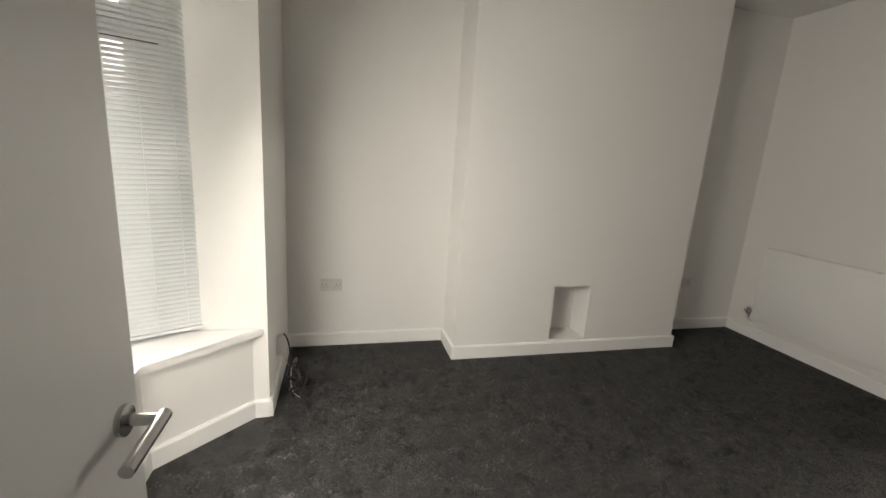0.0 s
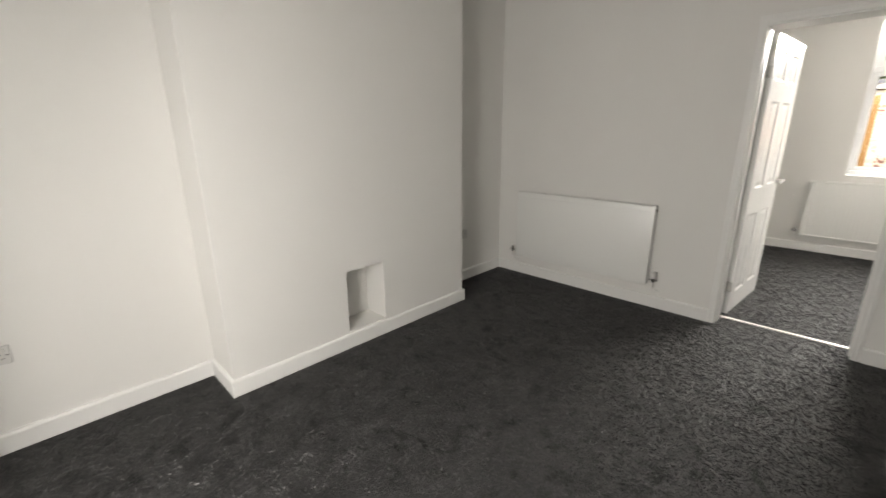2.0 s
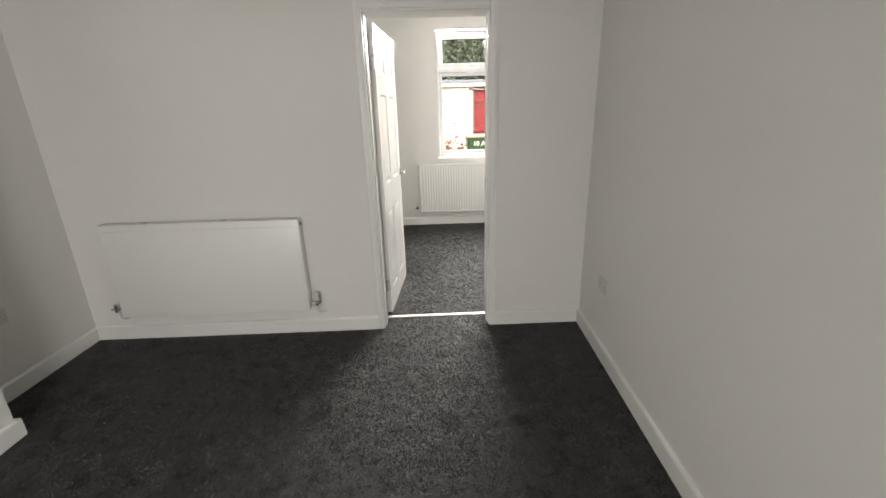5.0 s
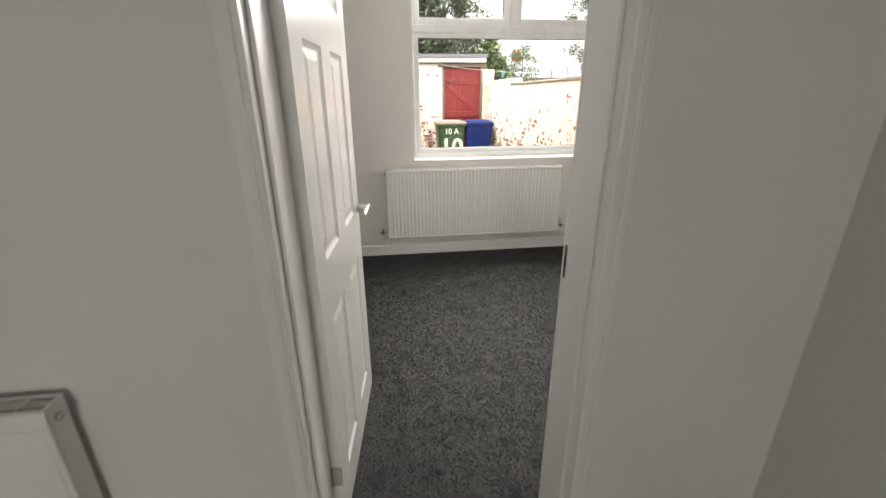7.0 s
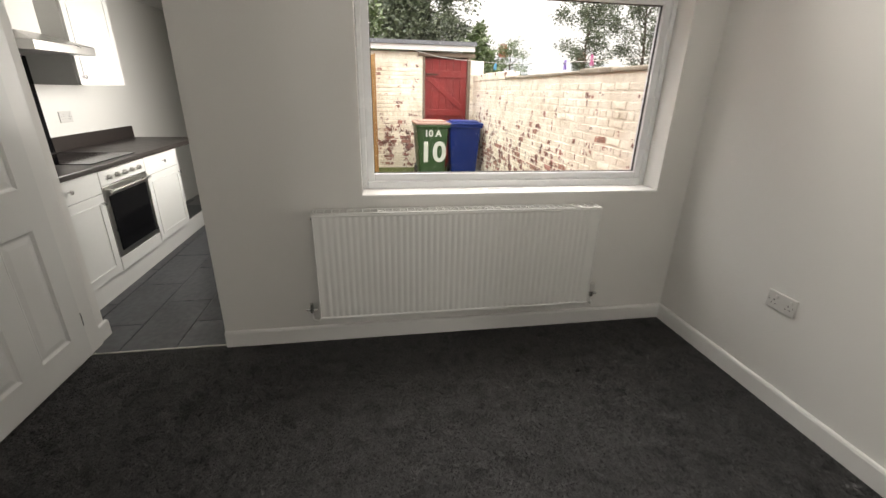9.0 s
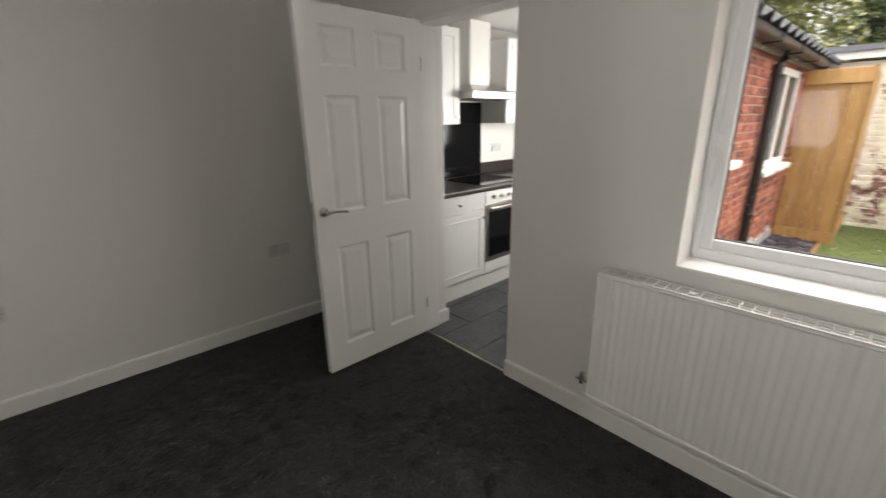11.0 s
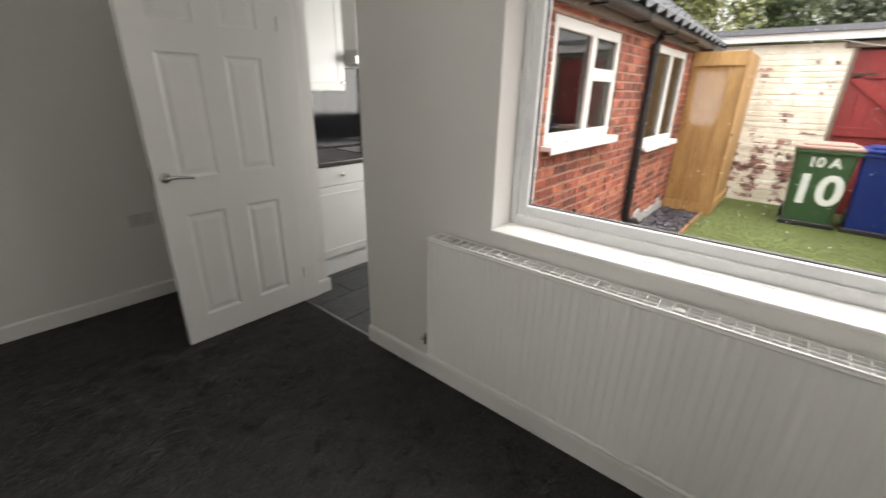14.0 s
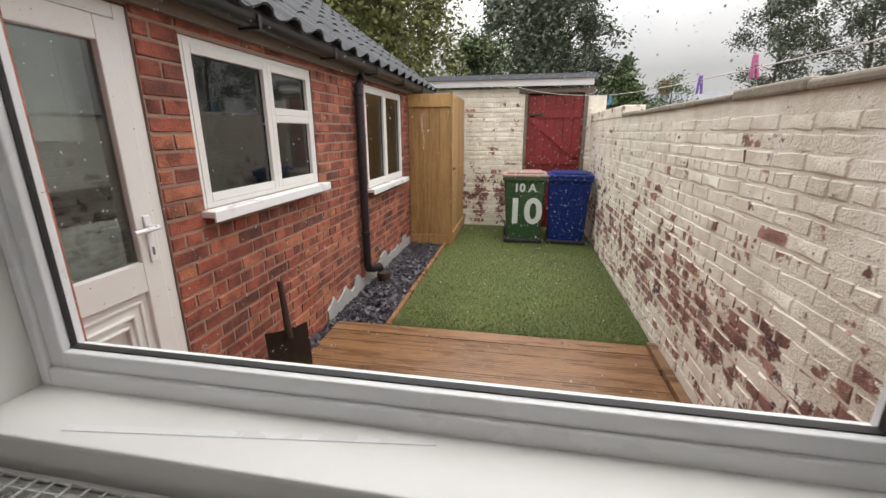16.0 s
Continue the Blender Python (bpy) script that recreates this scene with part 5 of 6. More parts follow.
# lean-to shed beyond the back wall
shed = thing("outbuilding", "low outbuilding with a grey felt roof and white fascia", "outbuilding", (0, 0, 0))
part("wall", boxes((YARDE + 0.12, YARDE + 2.4, -1.55, 0.9, -0.35, 2.12)), BRICK, shed)
part("fascia", boxes((YARDE - 0.10, YARDE - 0.07, -1.60, 0.95, 2.13, 2.225)), FASCIA, shed, "white fascia board")
bm = bmesh.new()
for a, b in (((YARDE - 0.13, 2.228), (YARDE + 2.5, 2.42)),):
    v = [bm.verts.new(p) for p in ((a[0], -1.63, a[1]), (b[0], -1.63, b[1]), (b[0], 1.0, b[1]), (a[0], 1.0, a[1]), (a[0], -1.63, a[1] + 0.07), (b[0], -1.63, b[1] + 0.07), (b[0], 1.0, b[1] + 0.07), (a[0], 1.0, a[1] + 0.07))]
    for f in ((0, 1, 2, 3), (7, 6, 5, 4), (0, 4, 5, 1), (1, 5, 6, 2), (2, 6, 7, 3), (3, 7, 4, 0)):
        bm.faces.new([v[k] for k in f])
part("roof", bm, ROOFFELT, shed, "grey felt roof")


# ---------------------------------------------------------------- bins
def text_mesh(body, size, bold):
    cu = bpy.data.curves.new("number", "FONT")
    cu.body, cu.size, cu.extrude, cu.align_x, cu.offset = body, size, 0.0015, "CENTER", bold
    tmp = bpy.data.objects.new("tmp", cu)
    scene.collection.objects.link(tmp)
    bpy.context.view_layer.update()
    me = bpy.data.meshes.new_from_object(tmp.evaluated_get(bpy.context.evaluated_depsgraph_get()))
    bpy.data.objects.remove(tmp)
    me.materials.clear()
    me.materials.append(WHITEPAINT)
    return me


def wheelie_bin(label, at, turn, mat, lid_mat, numbered):
    """A two-wheeled bin; its plain front looks along -x."""
    b = thing("wheelie_bin", label, "bin", at, turn, "bins by the red door")
    bm = bmesh.new()
    levels = ((0.05, 0.225, 0.235), (0.30, 0.238, 0.252), (0.86, 0.268, 0.290), (0.90, 0.272, 0.294))
    rings = []
    for z, d, w in levels:
        ring = []
        for sx, sy in ((-1, -1), (1, -1), (1, 1), (-1, 1)):
            for k in range(5):
                a = math.atan2(sy, sx) - radians(45) + radians(90) * k / 4
                ring.append(bm.verts.new((sx * (d - 0.05) + 0.05 * math.cos(a), sy * (w - 0.05) + 0.05 * math.sin(a), z)))
        rings.append(ring)
    n = len(rings[0])
    for u, v in zip(rings, rings[1:]):
        for k in range(n):
            bm.faces.new((u[k], u[(k + 1) % n], v[(k + 1) % n], v[k]))
    bm.faces.new(rings[0][::-1])
    bm.faces.new(rings[-1])
    part("body", bm, mat, b, smooth=40)
    part("rim", boxes((-0.30, 0.285, -0.310, 0.310, 0.895, 0.945), bevel=0.012), mat, b, smooth=40)
    bm = boxes((-0.315, 0.30, -0.318, 0.318, 0.945, 0.985), bevel=0.014)
    box(bm, -0.24, 0.22, -0.25, 0.25, 0.980, 1.012, bevel=0.014)
    part("lid", bm, lid_mat, b, smooth=40)
    bm = tube(bmesh.new(), [(0.36, -0.24, 0.955), (0.36, 0.24, 0.955)], 0.016, 10)
    for y in (-0.2, 0.0, 0.2):
        box(bm, 0.28, 0.36, y - 0.012, y + 0.012, 0.935, 0.965)
    part("handle", bm, mat, b, smooth=40)
    for y in (-0.245, 0.245):
        w = part("wheel", disc(bmesh.new(), pose(0.20, y, 0.10, 90), 0.10, 0.05, 24, 0.012), BLACKPLASTIC, b, "black rubber wheel", 40)
        part("hub", disc(bmesh.new(), pose(0.20, y * 1.11, 0.10, 90), 0.045, 0.012, 16, 0.003), DARK, w, smooth=40)
    part("foot", boxes((-0.26, -0.12, -0.27, 0.27, 0.0, 0.06), bevel=0.012), BLACKPLASTIC, b, "black base")
    if numbered:
        for body, size, z, bold in (("10", 0.50, 0.30, 0.014), ("10 A", 0.16, 0.745, 0.005)):
            t = z + size * 0.35
            d = 0.238 + (t - 0.30) / 0.56 * 0.030
            piece("painted_number", text_mesh(body, size, bold), b, pose(-d - 0.0015, 0.0, z, 90 + 3.1, 0, -90))
    return b


wheelie_bin("green wheeled bin with white painted house number", (12.22, -0.64, YZ), 2, GREENBIN, PINKLID, True)
wheelie_bin("dark blue wheeled bin beside the green one", (12.22, -1.26, YZ), -4, BLUEBIN, BLUEBIN, False)

# washing line and pegs
def sag(a, b, drop, n=14):
    a, b = Vector(a), Vector(b)
    return [tuple(a.lerp(b, k / n) - Vector((0, 0, drop * 4 * (k / n) * (1 - k / n)))) for k in range(n + 1)]


line_a = sag((13.02, -0.42, 2.13), (13.0, -1.56, 1.98), 0.04)
line_b = sag((13.0, -1.56, 1.98), (7.0, -1.44, 1.66), 0.05)
line = thing("washing_line", "pale washing line strung along the yard wall", "washing line", (0, 0, 0))
part("cord", tube(bmesh.new(), line_a, 0.005, 6), LINE, line, smooth=60)
part("cord", tube(bmesh.new(), line_b, 0.0024, 6), LINE, line, smooth=60)


def peg(label, at, mat, tilt):
    p = thing("clothes_peg", label, "clothes peg", at, 0, "pegs on the washing line")
    for s in (-1, 1):
        part("leg", boxes((-0.007, 0.007, s * 0.006 - 0.005, s * 0.006 + 0.005, -0.055, 0.035), bevel=0.002), mat, p, m=pose(0, 0, 0, s * 5, tilt, 0))
    part("spring", disc(bmesh.new(), pose(0, 0, 0.0, 0, 90), 0.006, 0.018, 10), CHROME, p)
    return p


peg("blue plastic clothes peg on the washing line", (11.2, -1.52, 1.80), BLUEPEG, 3)
peg("blue plastic clothes peg on the washing line", (11.25, -1.52, 1.79), BLUEPEG, -3)
peg("purple plastic clothes peg on the washing line", (8.55, -1.47, 1.69), PURPLEPEG, 4)
peg("pink plastic clothes peg on the washing line", (8.0, -1.46, 1.70), PINKPEG, 12)


# ---------------------------------------------------------------- trees and distance
def tree(label, at, height, spread, leaves, bark, seed, leaf=0.09, trunk=0.14, base=0.25, droop=0.0, density=11000, clumps=90, cone=False):
    """A tapered trunk with limbs, and a crown of many small leaf blades in uneven clumps."""
    rng = random.Random(seed)
    t = thing("tree", label, "tree", at)
    bm = bmesh.new()
    lean = (rng.uniform(-0.06, 0.06), rng.uniform(-0.06, 0.06))
    spine = [Vector((lean[0] * h + 0.12 * math.sin(h * 0.9 + seed), lean[1] * h + 0.12 * math.cos(h * 0.7 + seed), h)) for h in [height * k / 9 for k in range(10)]]
    tube(bm, spine, trunk, 9, trunk * 0.15)
    part("trunk", bm, bark, t, smooth=60)
    centres = []
    for i in range(clumps):
        f = base + (0.98 - base) * rng.random() ** 0.85
        h = height * f
        p = spine[min(9, int(f * 9))]
        reach = spread * ((1.02 - f) ** 0.8 if cone else math.sin(math.pi * min(0.97, max(0.12, (f - base) / (1.06 - base) * 0.85 + 0.13)))) * rng.uniform(0.25, 1.0)
        a = rng.uniform(0, math.tau)
        centres.append((p, Vector((p.x + reach * math.cos(a), p.y + reach * math.sin(a), h + rng.uniform(-0.1, 0.35) * (0 if cone else 1) - droop * reach * 0.3))))
    bm = bmesh.new()
    for p, c in centres[::2]:
        start = Vector((p.x, p.y, max(height * base * 0.8, p.z - 0.25 * (c - p).length)))
        mid = start.lerp(c, 0.5) + Vector((0, 0, 0.12))
        tube(bm, [start, mid, c], trunk * 0.2, 5, trunk * 0.04)
    part("limbs", bm, bark, t)
    verts, faces = [], []
    per = density // clumps
    for p, c in centres:
        r = spread * rng.uniform(0.14, 0.30)
        for k in range(per):
            d = Vector((rng.gauss(0, 0.5), rng.gauss(0, 0.5), rng.gauss(0, 0.45 + droop)))
            q = c + d * r - Vector((0, 0, droop * abs(rng.gauss(0, 0.5))))
            s = leaf * rng.uniform(0.5, 1.2)
            u = Vector((rng.gauss(0, 1), rng.gauss(0, 1), rng.gauss(0, 0.7) - droop)).normalized()
            v = u.orthogonal().normalized() * s * 0.33
            v.rotate(Euler((rng.uniform(0, 6), rng.uniform(0, 6), rng.uniform(0, 6))))
            k0 = len(verts)
            verts += [tuple(q - u * s * 0.5), tuple(q + v), tuple(q + u * s * 0.5), tuple(q - v)]
            faces.append((k0, k0 + 1, k0 + 2, k0 + 3))
    me = bpy.data.meshes.new("crown")
    me.from_pydata(verts, [], faces)
    me.materials.append(leaves)
    ob = new("crown", me)
    ob.parent = t
    return t


tree("weeping birch with yellow-green drooping leaves", (17.5, 3.6, -0.32), 7.2, 2.5, LEAF_BIRCH, PALEBARK, 5, 0.15, 0.13, 0.18, 0.55, 52000, 200)
tree("birch with thin yellow-green leaves", (21.0, 6.6, -0.32), 8.0, 2.8, LEAF_BIRCH, PALEBARK, 6, 0.16, 0.13, 0.2, 0.5, 36000, 160)
tree("dark dense conifer beyond the yard wall", (24.0, -0.9, -0.32), 6.6, 2.1, LEAF_DARK, BARK, 7, 0.20, 0.18, 0.10, 0.1, 40000, 180, True)
tree("airy broadleaf tree above the back wall", (25.0, -2.6, -0.32), 7.1, 2.0, LEAF_DARK, BARK, 8, 0.17, 0.12, 0.30, 0.0, 14000, 120)
tree("airy broadleaf tree above the back wall", (26.0, -0.2, -0.32), 7.4, 2.2, LEAF_DARK, BARK, 18, 0.17, 0.12, 0.30, 0.0, 15000, 120)
tree("bright green bush beyond the wall", (23.0, -4.0, -0.32), 3.9, 1.2, LEAF_MID, BARK, 9, 0.17, 0.08, 0.05, 0.0, 16000, 90)
tree("green tree behind the outbuilding", (20.0, 0.9, -0.32), 4.3, 1.5, LEAF_MID, BARK, 12, 0.16, 0.10, 0.1, 0.1, 18000, 100)
tree("small round tree in the distance", (38.0, -10.2, -0.32), 5.0, 1.9, LEAF_MID, BARK, 13, 0.14, 0.12, 0.3, 0.0, 6000, 60)
tree("tall sparse tree with dark leaves", (27.0, -11.0, -0.32), 7.3, 1.7, LEAF_DARK, BARK, 10, 0.13, 0.11, 0.36, 0.0, 12000, 70)
tree("tall sparse tree with dark leaves", (27.5, -14.4, -0.32), 8.6, 2.0, LEAF_DARK, BARK, 14, 0.13, 0.12, 0.30, 0.0, 12000, 70)
tree("tall sparse tree with dark leaves", (24.0, -13.8, -0.32), 7.0, 1.6, LEAF_DARK, BARK, 15, 0.13, 0.11, 0.3, 0.0, 12000, 70)


def house(label, x0, x1, y0, y1, eave, ridge, wallmat, roofmat, axis="y", windows=()):
    """A far house: walls, pitched roof, chimney, and windows in the face that looks to the camera."""
    h = thing("house", label, "house", ((x0 + x1) / 2, (y0 + y1) / 2, -0.35))
    cx, cy = (x0 + x1) / 2, (y0 + y1) / 2
    part("wall", boxes((x0 - cx, x1 - cx, y0 - cy, y1 - cy, 0, eave + 0.35)), wallmat, h)
    bm = bmesh.new()
    o = 0.25
    pts = [(x0 - cx - o, 0), (0, 0), (x1 - cx + o, 0)]
    sec = [(x0 - cx - o, eave + 0.3), (0, ridge + 0.35), (x1 - cx + o, eave + 0.3), (x1 - cx + o, eave + 0.2), (0, ridge + 0.22), (x0 - cx - o, eave + 0.2)]
    ends = [[bm.verts.new((u, y, v)) for u, v in sec] for y in (y0 - cy - o, y1 - cy + o)]
    for k in range(6):
        bm.faces.new((ends[0][k], ends[0][(k + 1) % 6], ends[1][(k + 1) % 6], ends[1][k]))
    bm.faces.new(ends[0])
    bm.faces.new(ends[1][::-1])
    roof = part("roof", bm, roofmat, h)
    part("chimney", boxes((-0.3, 0.3, -0.4, 0.4, ridge, ridge + 1.1), (-0.36, 0.36, -0.46, 0.46, ridge + 1.0, ridge + 1.1), (-0.12, 0.12, -0.3, -0.06, ridge + 1.1, ridge + 1.45), (-0.12, 0.12, 0.06, 0.3, ridge + 1.1, ridge + 1.45)), BRICK, roof)
    for side, y, z, w, t in windows:
        x = x1 - cx if side > 0 else x0 - cx
        win = part("window", boxes((x - 0.06, x + 0.06, y - w / 2, y - w / 2 + 0.07, z, z + t), (x - 0.06, x + 0.06, y + w / 2 - 0.07, y + w / 2, z, z + t), (x - 0.06, x + 0.06, y - w / 2, y + w / 2, z, z + 0.07), (x - 0.06, x + 0.06, y - w / 2, y + w / 2, z + t - 0.07, z + t), (x - 0.05, x + 0.05, y - w / 2, y + w / 2, z + t * 0.5, z + t * 0.5 + 0.06)), UPVC, h)
        part("pane", boxes((x - 0.02, x + 0.02, y - w / 2 + 0.07, y + w / 2 - 0.07, z + 0.07, z + t - 0.07)), BLACKGLASS, win, "dark window pane")
    return h


house("low distant house with grey slate roof", 44, 52, -17, -8.4, 3.0, 4.7, MORTAR, SLATEROOF)
house("low distant house with grey slate roof", 46, 54, -26, -18, 2.9, 4.5, MORTAR, SLATEROOF)
house("red brick terraced house across the street", -21, -13, -8, 18, 5.4, 8.0, BRICK, SLATEROOF, windows=[(1, y, z, 1.2, 1.6) for y in (-9, -6, -3, 0, 3, 6, 9) for z in (1.2, 3.7)])
structure("road", boxes((-12.5, -4.0, -120, 120, -0.319, -0.28)), material("asphalt", (0.05, 0.05, 0.052), 0.85, (0.035, 0.035, 0.036), 1, 40, 0.4), "dark asphalt street", "road")


# ---------------------------------------------------------------- roof of the wing, tile by tile
def pantile_mesh():
    bm = bmesh.new()
    W, L, n = 0.300, 0.42, 14
    prof = [(W * (k / n), 0.021 * math.sin(math.tau * (k / n) - 0.6) + (0.012 if 0.15 < k / n < 0.6 else 0.0)) for k in range(n + 1)]
    up = [[bm.verts.new((x, y, z + 0.014)) for x, z in prof] for y in (0, L)]
    dn = [[bm.verts.new((x, y, z)) for x, z in prof] for y in (0, L)]
    for k in range(n):
        bm.faces.new((up[0][k], up[0][k + 1], up[1][k + 1], up[1][k]))
        bm.faces.new((dn[0][k], dn[1][k], dn[1][k + 1], dn[0][k + 1]))
        bm.faces.new((up[0][k], dn[0][k], dn[0][k + 1], up[0][k + 1]))
    return mesh_of("roof_tile", bm, PANTILE, 50)


SLOPE = 36.0
wing_roof = thing("wing_roof", "dark grey concrete pantile roof of the rear wing", "roof", (0, 0, 0), kind="structure")
bm = bmesh.new()
rise = math.tan(radians(SLOPE))
low = (0.84, 2.075)
v = [bm.verts.new(p) for x in (6.91, WINGX + 0.05) for p in ((x, low[0], low[1]), (x, 3.2, low[1] + rise * (3.2 - low[0])), (x, 3.2, low[1] + rise * (3.2 - low[0]) - 0.05), (x, low[0], low[1] - 0.05))]
for f in ((0, 1, 5, 4), (1, 2, 6, 5), (2, 3, 7, 6), (3, 0, 4, 7), (0, 3, 2, 1), (4, 5, 6, 7)):
    bm.faces.new([v[k] for k in f])
part("roof_deck", bm, ROOFFELT, wing_roof)
tile = pantile_mesh()
for r in range(8):
    for c in range(21):
        y = 0.775 + r * 0.33 * math.cos(radians(SLOPE))
        z = 2.075 + (y - 0.84) * rise + 0.030
        x = 6.70 + c * 0.293
        if x < 6.88:
            continue
        piece("roof_tile", tile, wing_roof, pose(x, y, z + rng.uniform(-0.002, 0.002), SLOPE - 2.2, 0, rng.uniform(-0.4, 0.4)))
structure("wall_wing_rear", boxes((OUT, WINGX, 3.22, 3.4, -0.3, 3.6)), BRICK, "rear brick wall of the wing", "wall")


# ---------------------------------------------------------------- brickwork, piece by piece
def brick_mesh(name, length, height, depth, mat, seed, rough):
    """One brick, its face at y = 0 looking to -y, with worn uneven edges."""
    r = random.Random(seed)
    bm = bmesh.new()
    b = 0.006 if rough < 0.004 else 0.008
    def ring(inset, y, j):
        return [bm.verts.new((x + r.uniform(-j, j), y + r.uniform(-j, j) * 0.6, z + r.uniform(-j, j))) for x, z in
                ((inset, inset), (length / 2, inset), (length - inset, inset), (length - inset, height - inset), (length / 2, height - inset), (inset, height - inset))]
    rings = [ring(0, depth, 0), ring(0, b, rough * 0.5), ring(b, 0, rough)]
    for u, v in zip(rings, rings[1:]):
        for k in range(6):
            bm.faces.new((u[k], u[(k + 1) % 6], v[(k + 1) % 6], v[k]))
    bm.faces.new(rings[-1])
    return mesh_of(name, bm, mat, 35)


def courses(z0, z1, run0, run1, holes, step=0.075, long=0.215, short=0.1025, joint=0.010, butt=0.010, seed=1):
    """Bricks of a bonded wall as (along, z, length), cut at the ends and round the holes."""
    r = random.Random(seed)
    out, z, i = [], z0, 0
    while z + step - joint <= z1 + 0.001:
        spans = [(run0, run1)]
        for a, b, c, d in holes:
            if z + step - joint > c + 0.004 and z < d - 0.004:
                spans = [s for u, v in spans for s in ((u, min(v, a)), (max(u, b), v)) if s[1] - s[0] > 0.03]
        for u, v in spans:
            x = u
            headers = (i % 4 == 3)
            first = True
            while x < v - 0.03:
                ln = short if headers else long
                if first and i % 2:
                    ln *= 0.5 if not headers else 0.75
                first = False
                ln = min(ln, v - x)
                if v - x - ln < 0.05:
                    ln = v - x
                out.append((x, z, ln))
                x += ln + butt
        z += step
        i += 1
    return out


def lay_bricks(owner, rows, place, mat, tall, depth, name, near, rough=0.0025, jitter=0.002, seed=2):
    """The 300 nearest bricks as objects, the rest joined in one mesh."""
    r = random.Random(seed)
    shapes = {}
    rows = sorted(rows, key=near)
    rest_v, rest_f = [], []
    for i, (u, z, ln) in enumerate(rows):
        m = place @ pose(u, r.uniform(-jitter, jitter), z, r.uniform(-0.5, 0.5), r.uniform(-0.35, 0.35), 0)
        key = (round(ln, 2), r.randrange(4))
        if key not in shapes:
            shapes[key] = brick_mesh(name, key[0] if abs(key[0] - ln) > 0.01 else ln, tall, depth, mat, len(shapes) + seed * 50, rough)
        me = shapes[key]
        if i < 300:
            piece(name, me, owner, m)
        else:
            k = len(rest_v)
            rest_v += [tuple(m @ q.co) for q in me.vertices]
            rest_f += [tuple(k + q for q in p.vertices) for p in me.polygons]
    if rest_v:
        me = bpy.data.meshes.new(name + "work")
        me.from_pydata(rest_v, [], rest_f)
        me.materials.append(mat)
        ob = new("brickwork", me)
        ob.parent = owner
        tagged(ob, kind="stuff")


wing = structure("wall_wing_outer", boxes((DX1 + 0.002, O1[0], WINGY + 0.005, WINGY + 0.055, -0.3, 2.05), (O1[1], O2[0], WINGY + 0.005, WINGY + 0.055, -0.3, 2.05), (O2[1], WINGX, WINGY + 0.005, WINGY + 0.055, -0.3, 2.05),
                 (O1[0], O1[1], WINGY + 0.005, WINGY + 0.055, -0.3, O1[2]), (O1[0], O1[1], WINGY + 0.005, WINGY + 0.055, O1[3], 2.05), (O2[0], O2[1], WINGY + 0.005, WINGY + 0.055, -0.3, O2[2]), (O2[0], O2[1], WINGY + 0.005, WINGY + 0.055, O2[3], 2.05),
                 (OUT, DX1, WINGY + 0.005, WINGY + 0.055, 1.925, 2.05)), MORTAR, "red brick wall of the rear wing with pale joints", "wall")
lay_bricks(wing, courses(-0.20, 2.0, DX1 + 0.004, WINGX, [O1, O2], seed=3), pose(0, WINGY, 0), BRICK, 0.065, 0.03, "brick", lambda b: b[0], seed=2)

yard = structure("wall_yard", boxes((6.9, YARDE + 0.3, YARDS - 0.215, YARDS - 0.0045, -0.35, 1.60)), PAINTED, "old cream-painted brick yard wall with flaking patches", "wall")
lay_bricks(yard, courses(-0.20, 1.56, 0.0, YARDE - 6.93, [], butt=0.004, seed=5), pose(YARDE, YARDS, 0, 0, 0, 180) @ Matrix.Identity(4), PAINTED, 0.0665, 0.03, "brick", lambda b: -b[0], rough=0.0055, jitter=0.002, seed=7)
bm = bmesh.new()
x = 6.92
while x < 10.9:
    w = rng.uniform(0.42, 0.62)
    part("coping", boxes((x, min(x + w, 10.95) - 0.006, YARDS - 0.235, YARDS + 0.018, 1.597 + rng.uniform(-0.004, 0.004), 1.638 + rng.uniform(-0.009, 0.009)), bevel=0.012), COPING, yard, "worn cement coping")
    x += w
part("coping", boxes((10.95, YARDE + 0.2, YARDS - 0.22, YARDS + 0.004, 1.597, 1.72), bevel=0.012), PAINTED, yard)

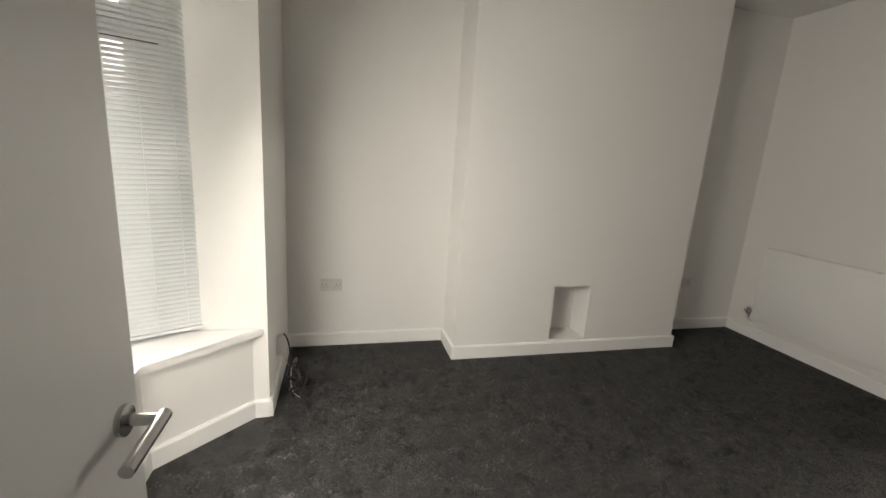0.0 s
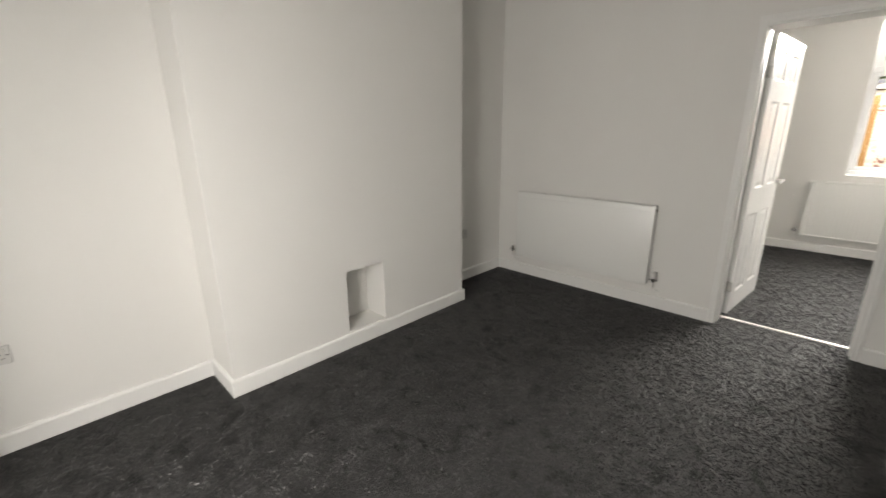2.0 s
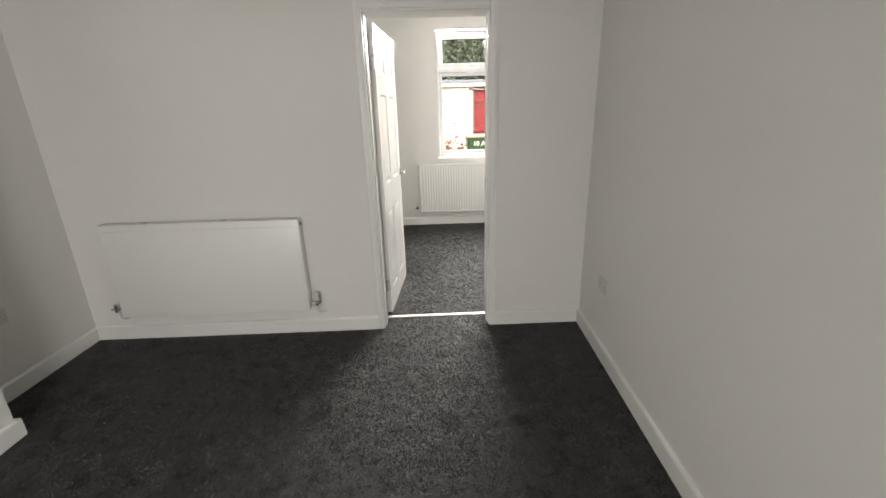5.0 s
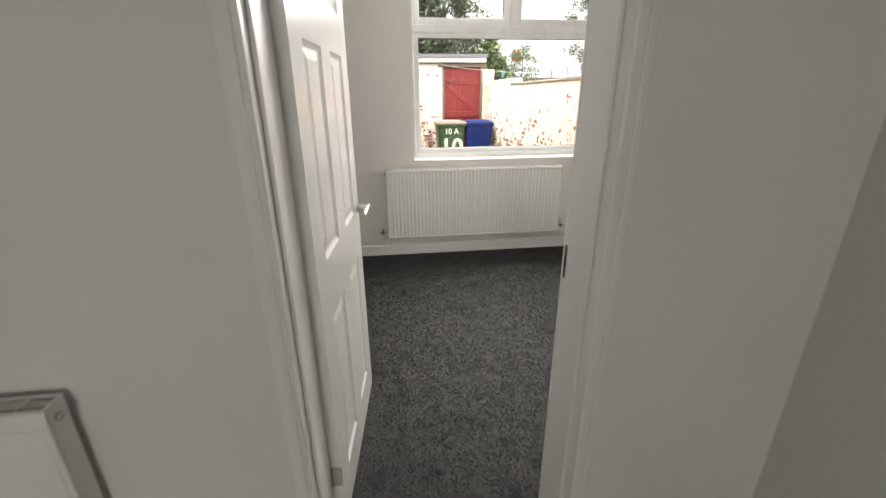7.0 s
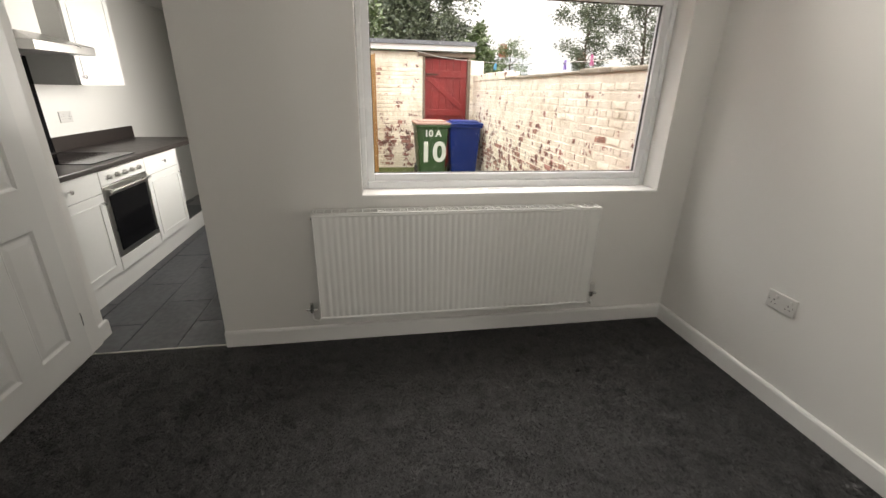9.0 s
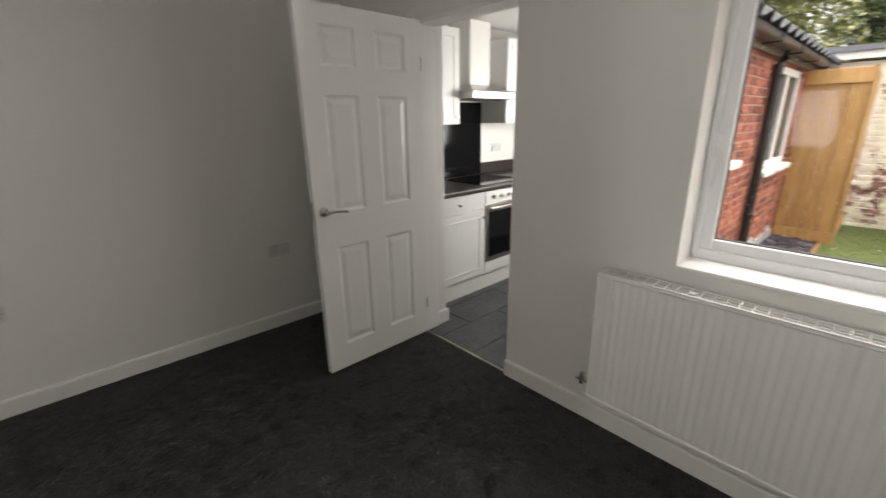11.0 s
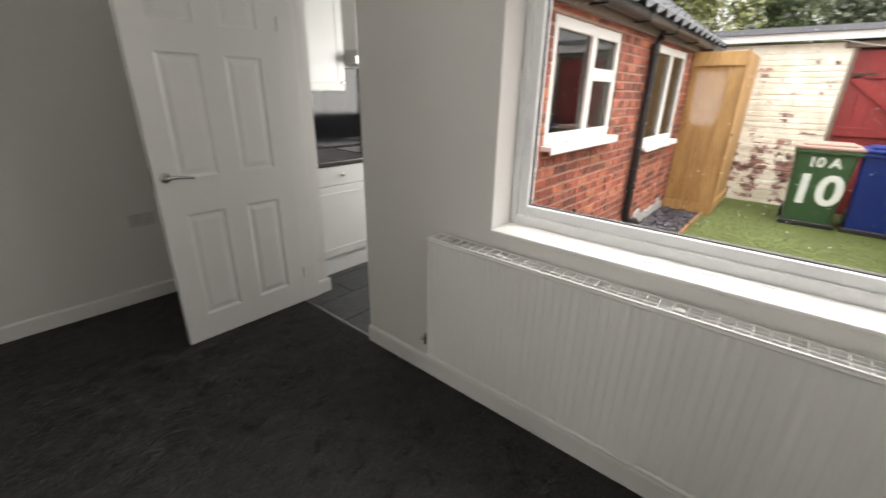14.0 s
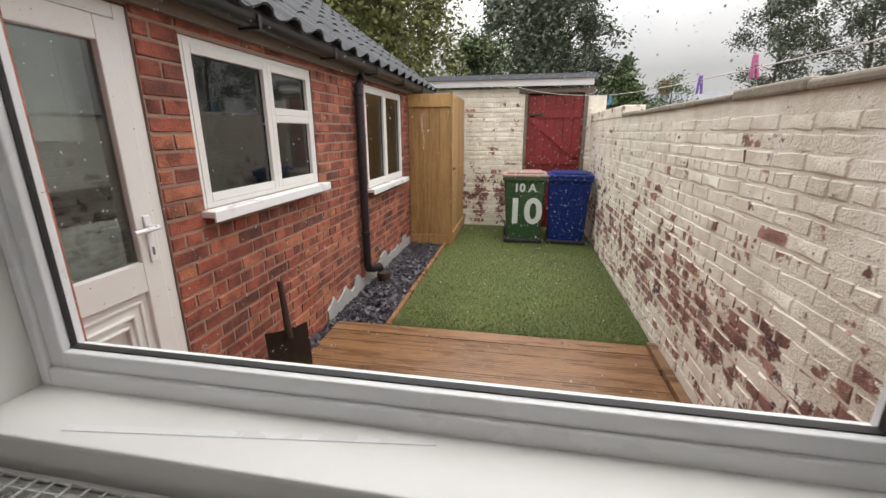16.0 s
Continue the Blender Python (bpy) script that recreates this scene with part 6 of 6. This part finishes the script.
back = structure("wall_back", boxes((YARDE + 0.0065, YARDE + 0.12, RD1 + 0.045, 0.95, -0.35, 2.10), (YARDE + 0.0065, YARDE + 0.12, YARDS - 0.2, RD0 - 0.06, -0.35, 1.98)), PAINTED, "cream-painted brick wall at the end of the yard", "wall")
lay_bricks(back, courses(-0.20, 2.06, -0.95, -(RD1 + 0.05), [], butt=0.004, seed=8), pose(YARDE, 0, 0, 0, 0, -90), PAINTED, 0.0665, 0.03, "brick", lambda b: b[1], rough=0.005, jitter=0.004, seed=9)
lay_bricks(back, courses(-0.20, 1.98, -(RD0 - 0.06), -YARDS, [], butt=0.004, seed=10), pose(YARDE, 0, 0, 0, 0, -90), PAINTED, 0.0665, 0.03, "brick", lambda b: b[1], rough=0.005, jitter=0.004, seed=11)

# slate-look kitchen floor tiles
kf = bpy.data.objects["floor_3"]
tm = mesh_of("floor_tile", boxes((0, 0.593, 0, 0.293, -0.010, 0.0), bevel=0.0015), SLATE_TILE)
for i in range(6):
    for j in range(7):
        x, y = 6.60 + i * 0.6 - (0.3 if j % 2 else 0.0), 1.0 + j * 0.3
        if x < 6.58:
            x0 = 6.602
            if 6.602 - x < 0.31:
                piece("floor_tile", tm, kf, pose(x0, y, 0.0005) @ Matrix.Diagonal((0.49, 1, 1, 1)))
            continue
        piece("floor_tile", tm, kf, pose(x, y, 0.0005))

# rain on the outside of the back window, the drops' glint painted as white
rng = random.Random(21)
verts, faces = [], []
for i in range(2100):
    if i < 900:
        y, z, r = rng.uniform(WY0 + 0.08, WY1 - 0.08), 0.99 + 0.9 * rng.random(), rng.choice((0.0007, 0.001, 0.0013, 0.0018))
    else:
        y, z, r = rng.gauss(-0.64, 0.10), min(1.85, max(1.0, rng.gauss(1.42, 0.14))), rng.choice((0.0004, 0.0006, 0.0008))
    k = len(verts)
    n = 6
    x0 = FX + 0.0072
    verts += [(x0, y + r * math.cos(q * math.tau / n), z + r * 1.25 * math.sin(q * math.tau / n)) for q in range(n)]
    verts += [(x0 + r * 0.45, y + 0.6 * r * math.cos(q * math.tau / n), z + 0.75 * r * math.sin(q * math.tau / n)) for q in range(n)]
    faces += [(k + q, k + (q + 1) % n, k + n + (q + 1) % n, k + n + q) for q in range(n)] + [tuple(range(k + n, k + 2 * n))]
me = bpy.data.meshes.new("raindrops")
me.from_pydata(verts, [], faces)
me.materials.append(UPVC)
tagged(new("raindrops", me), "tiny raindrops on the window glass, their glint painted opaque white", "raindrops", "", "stuff")
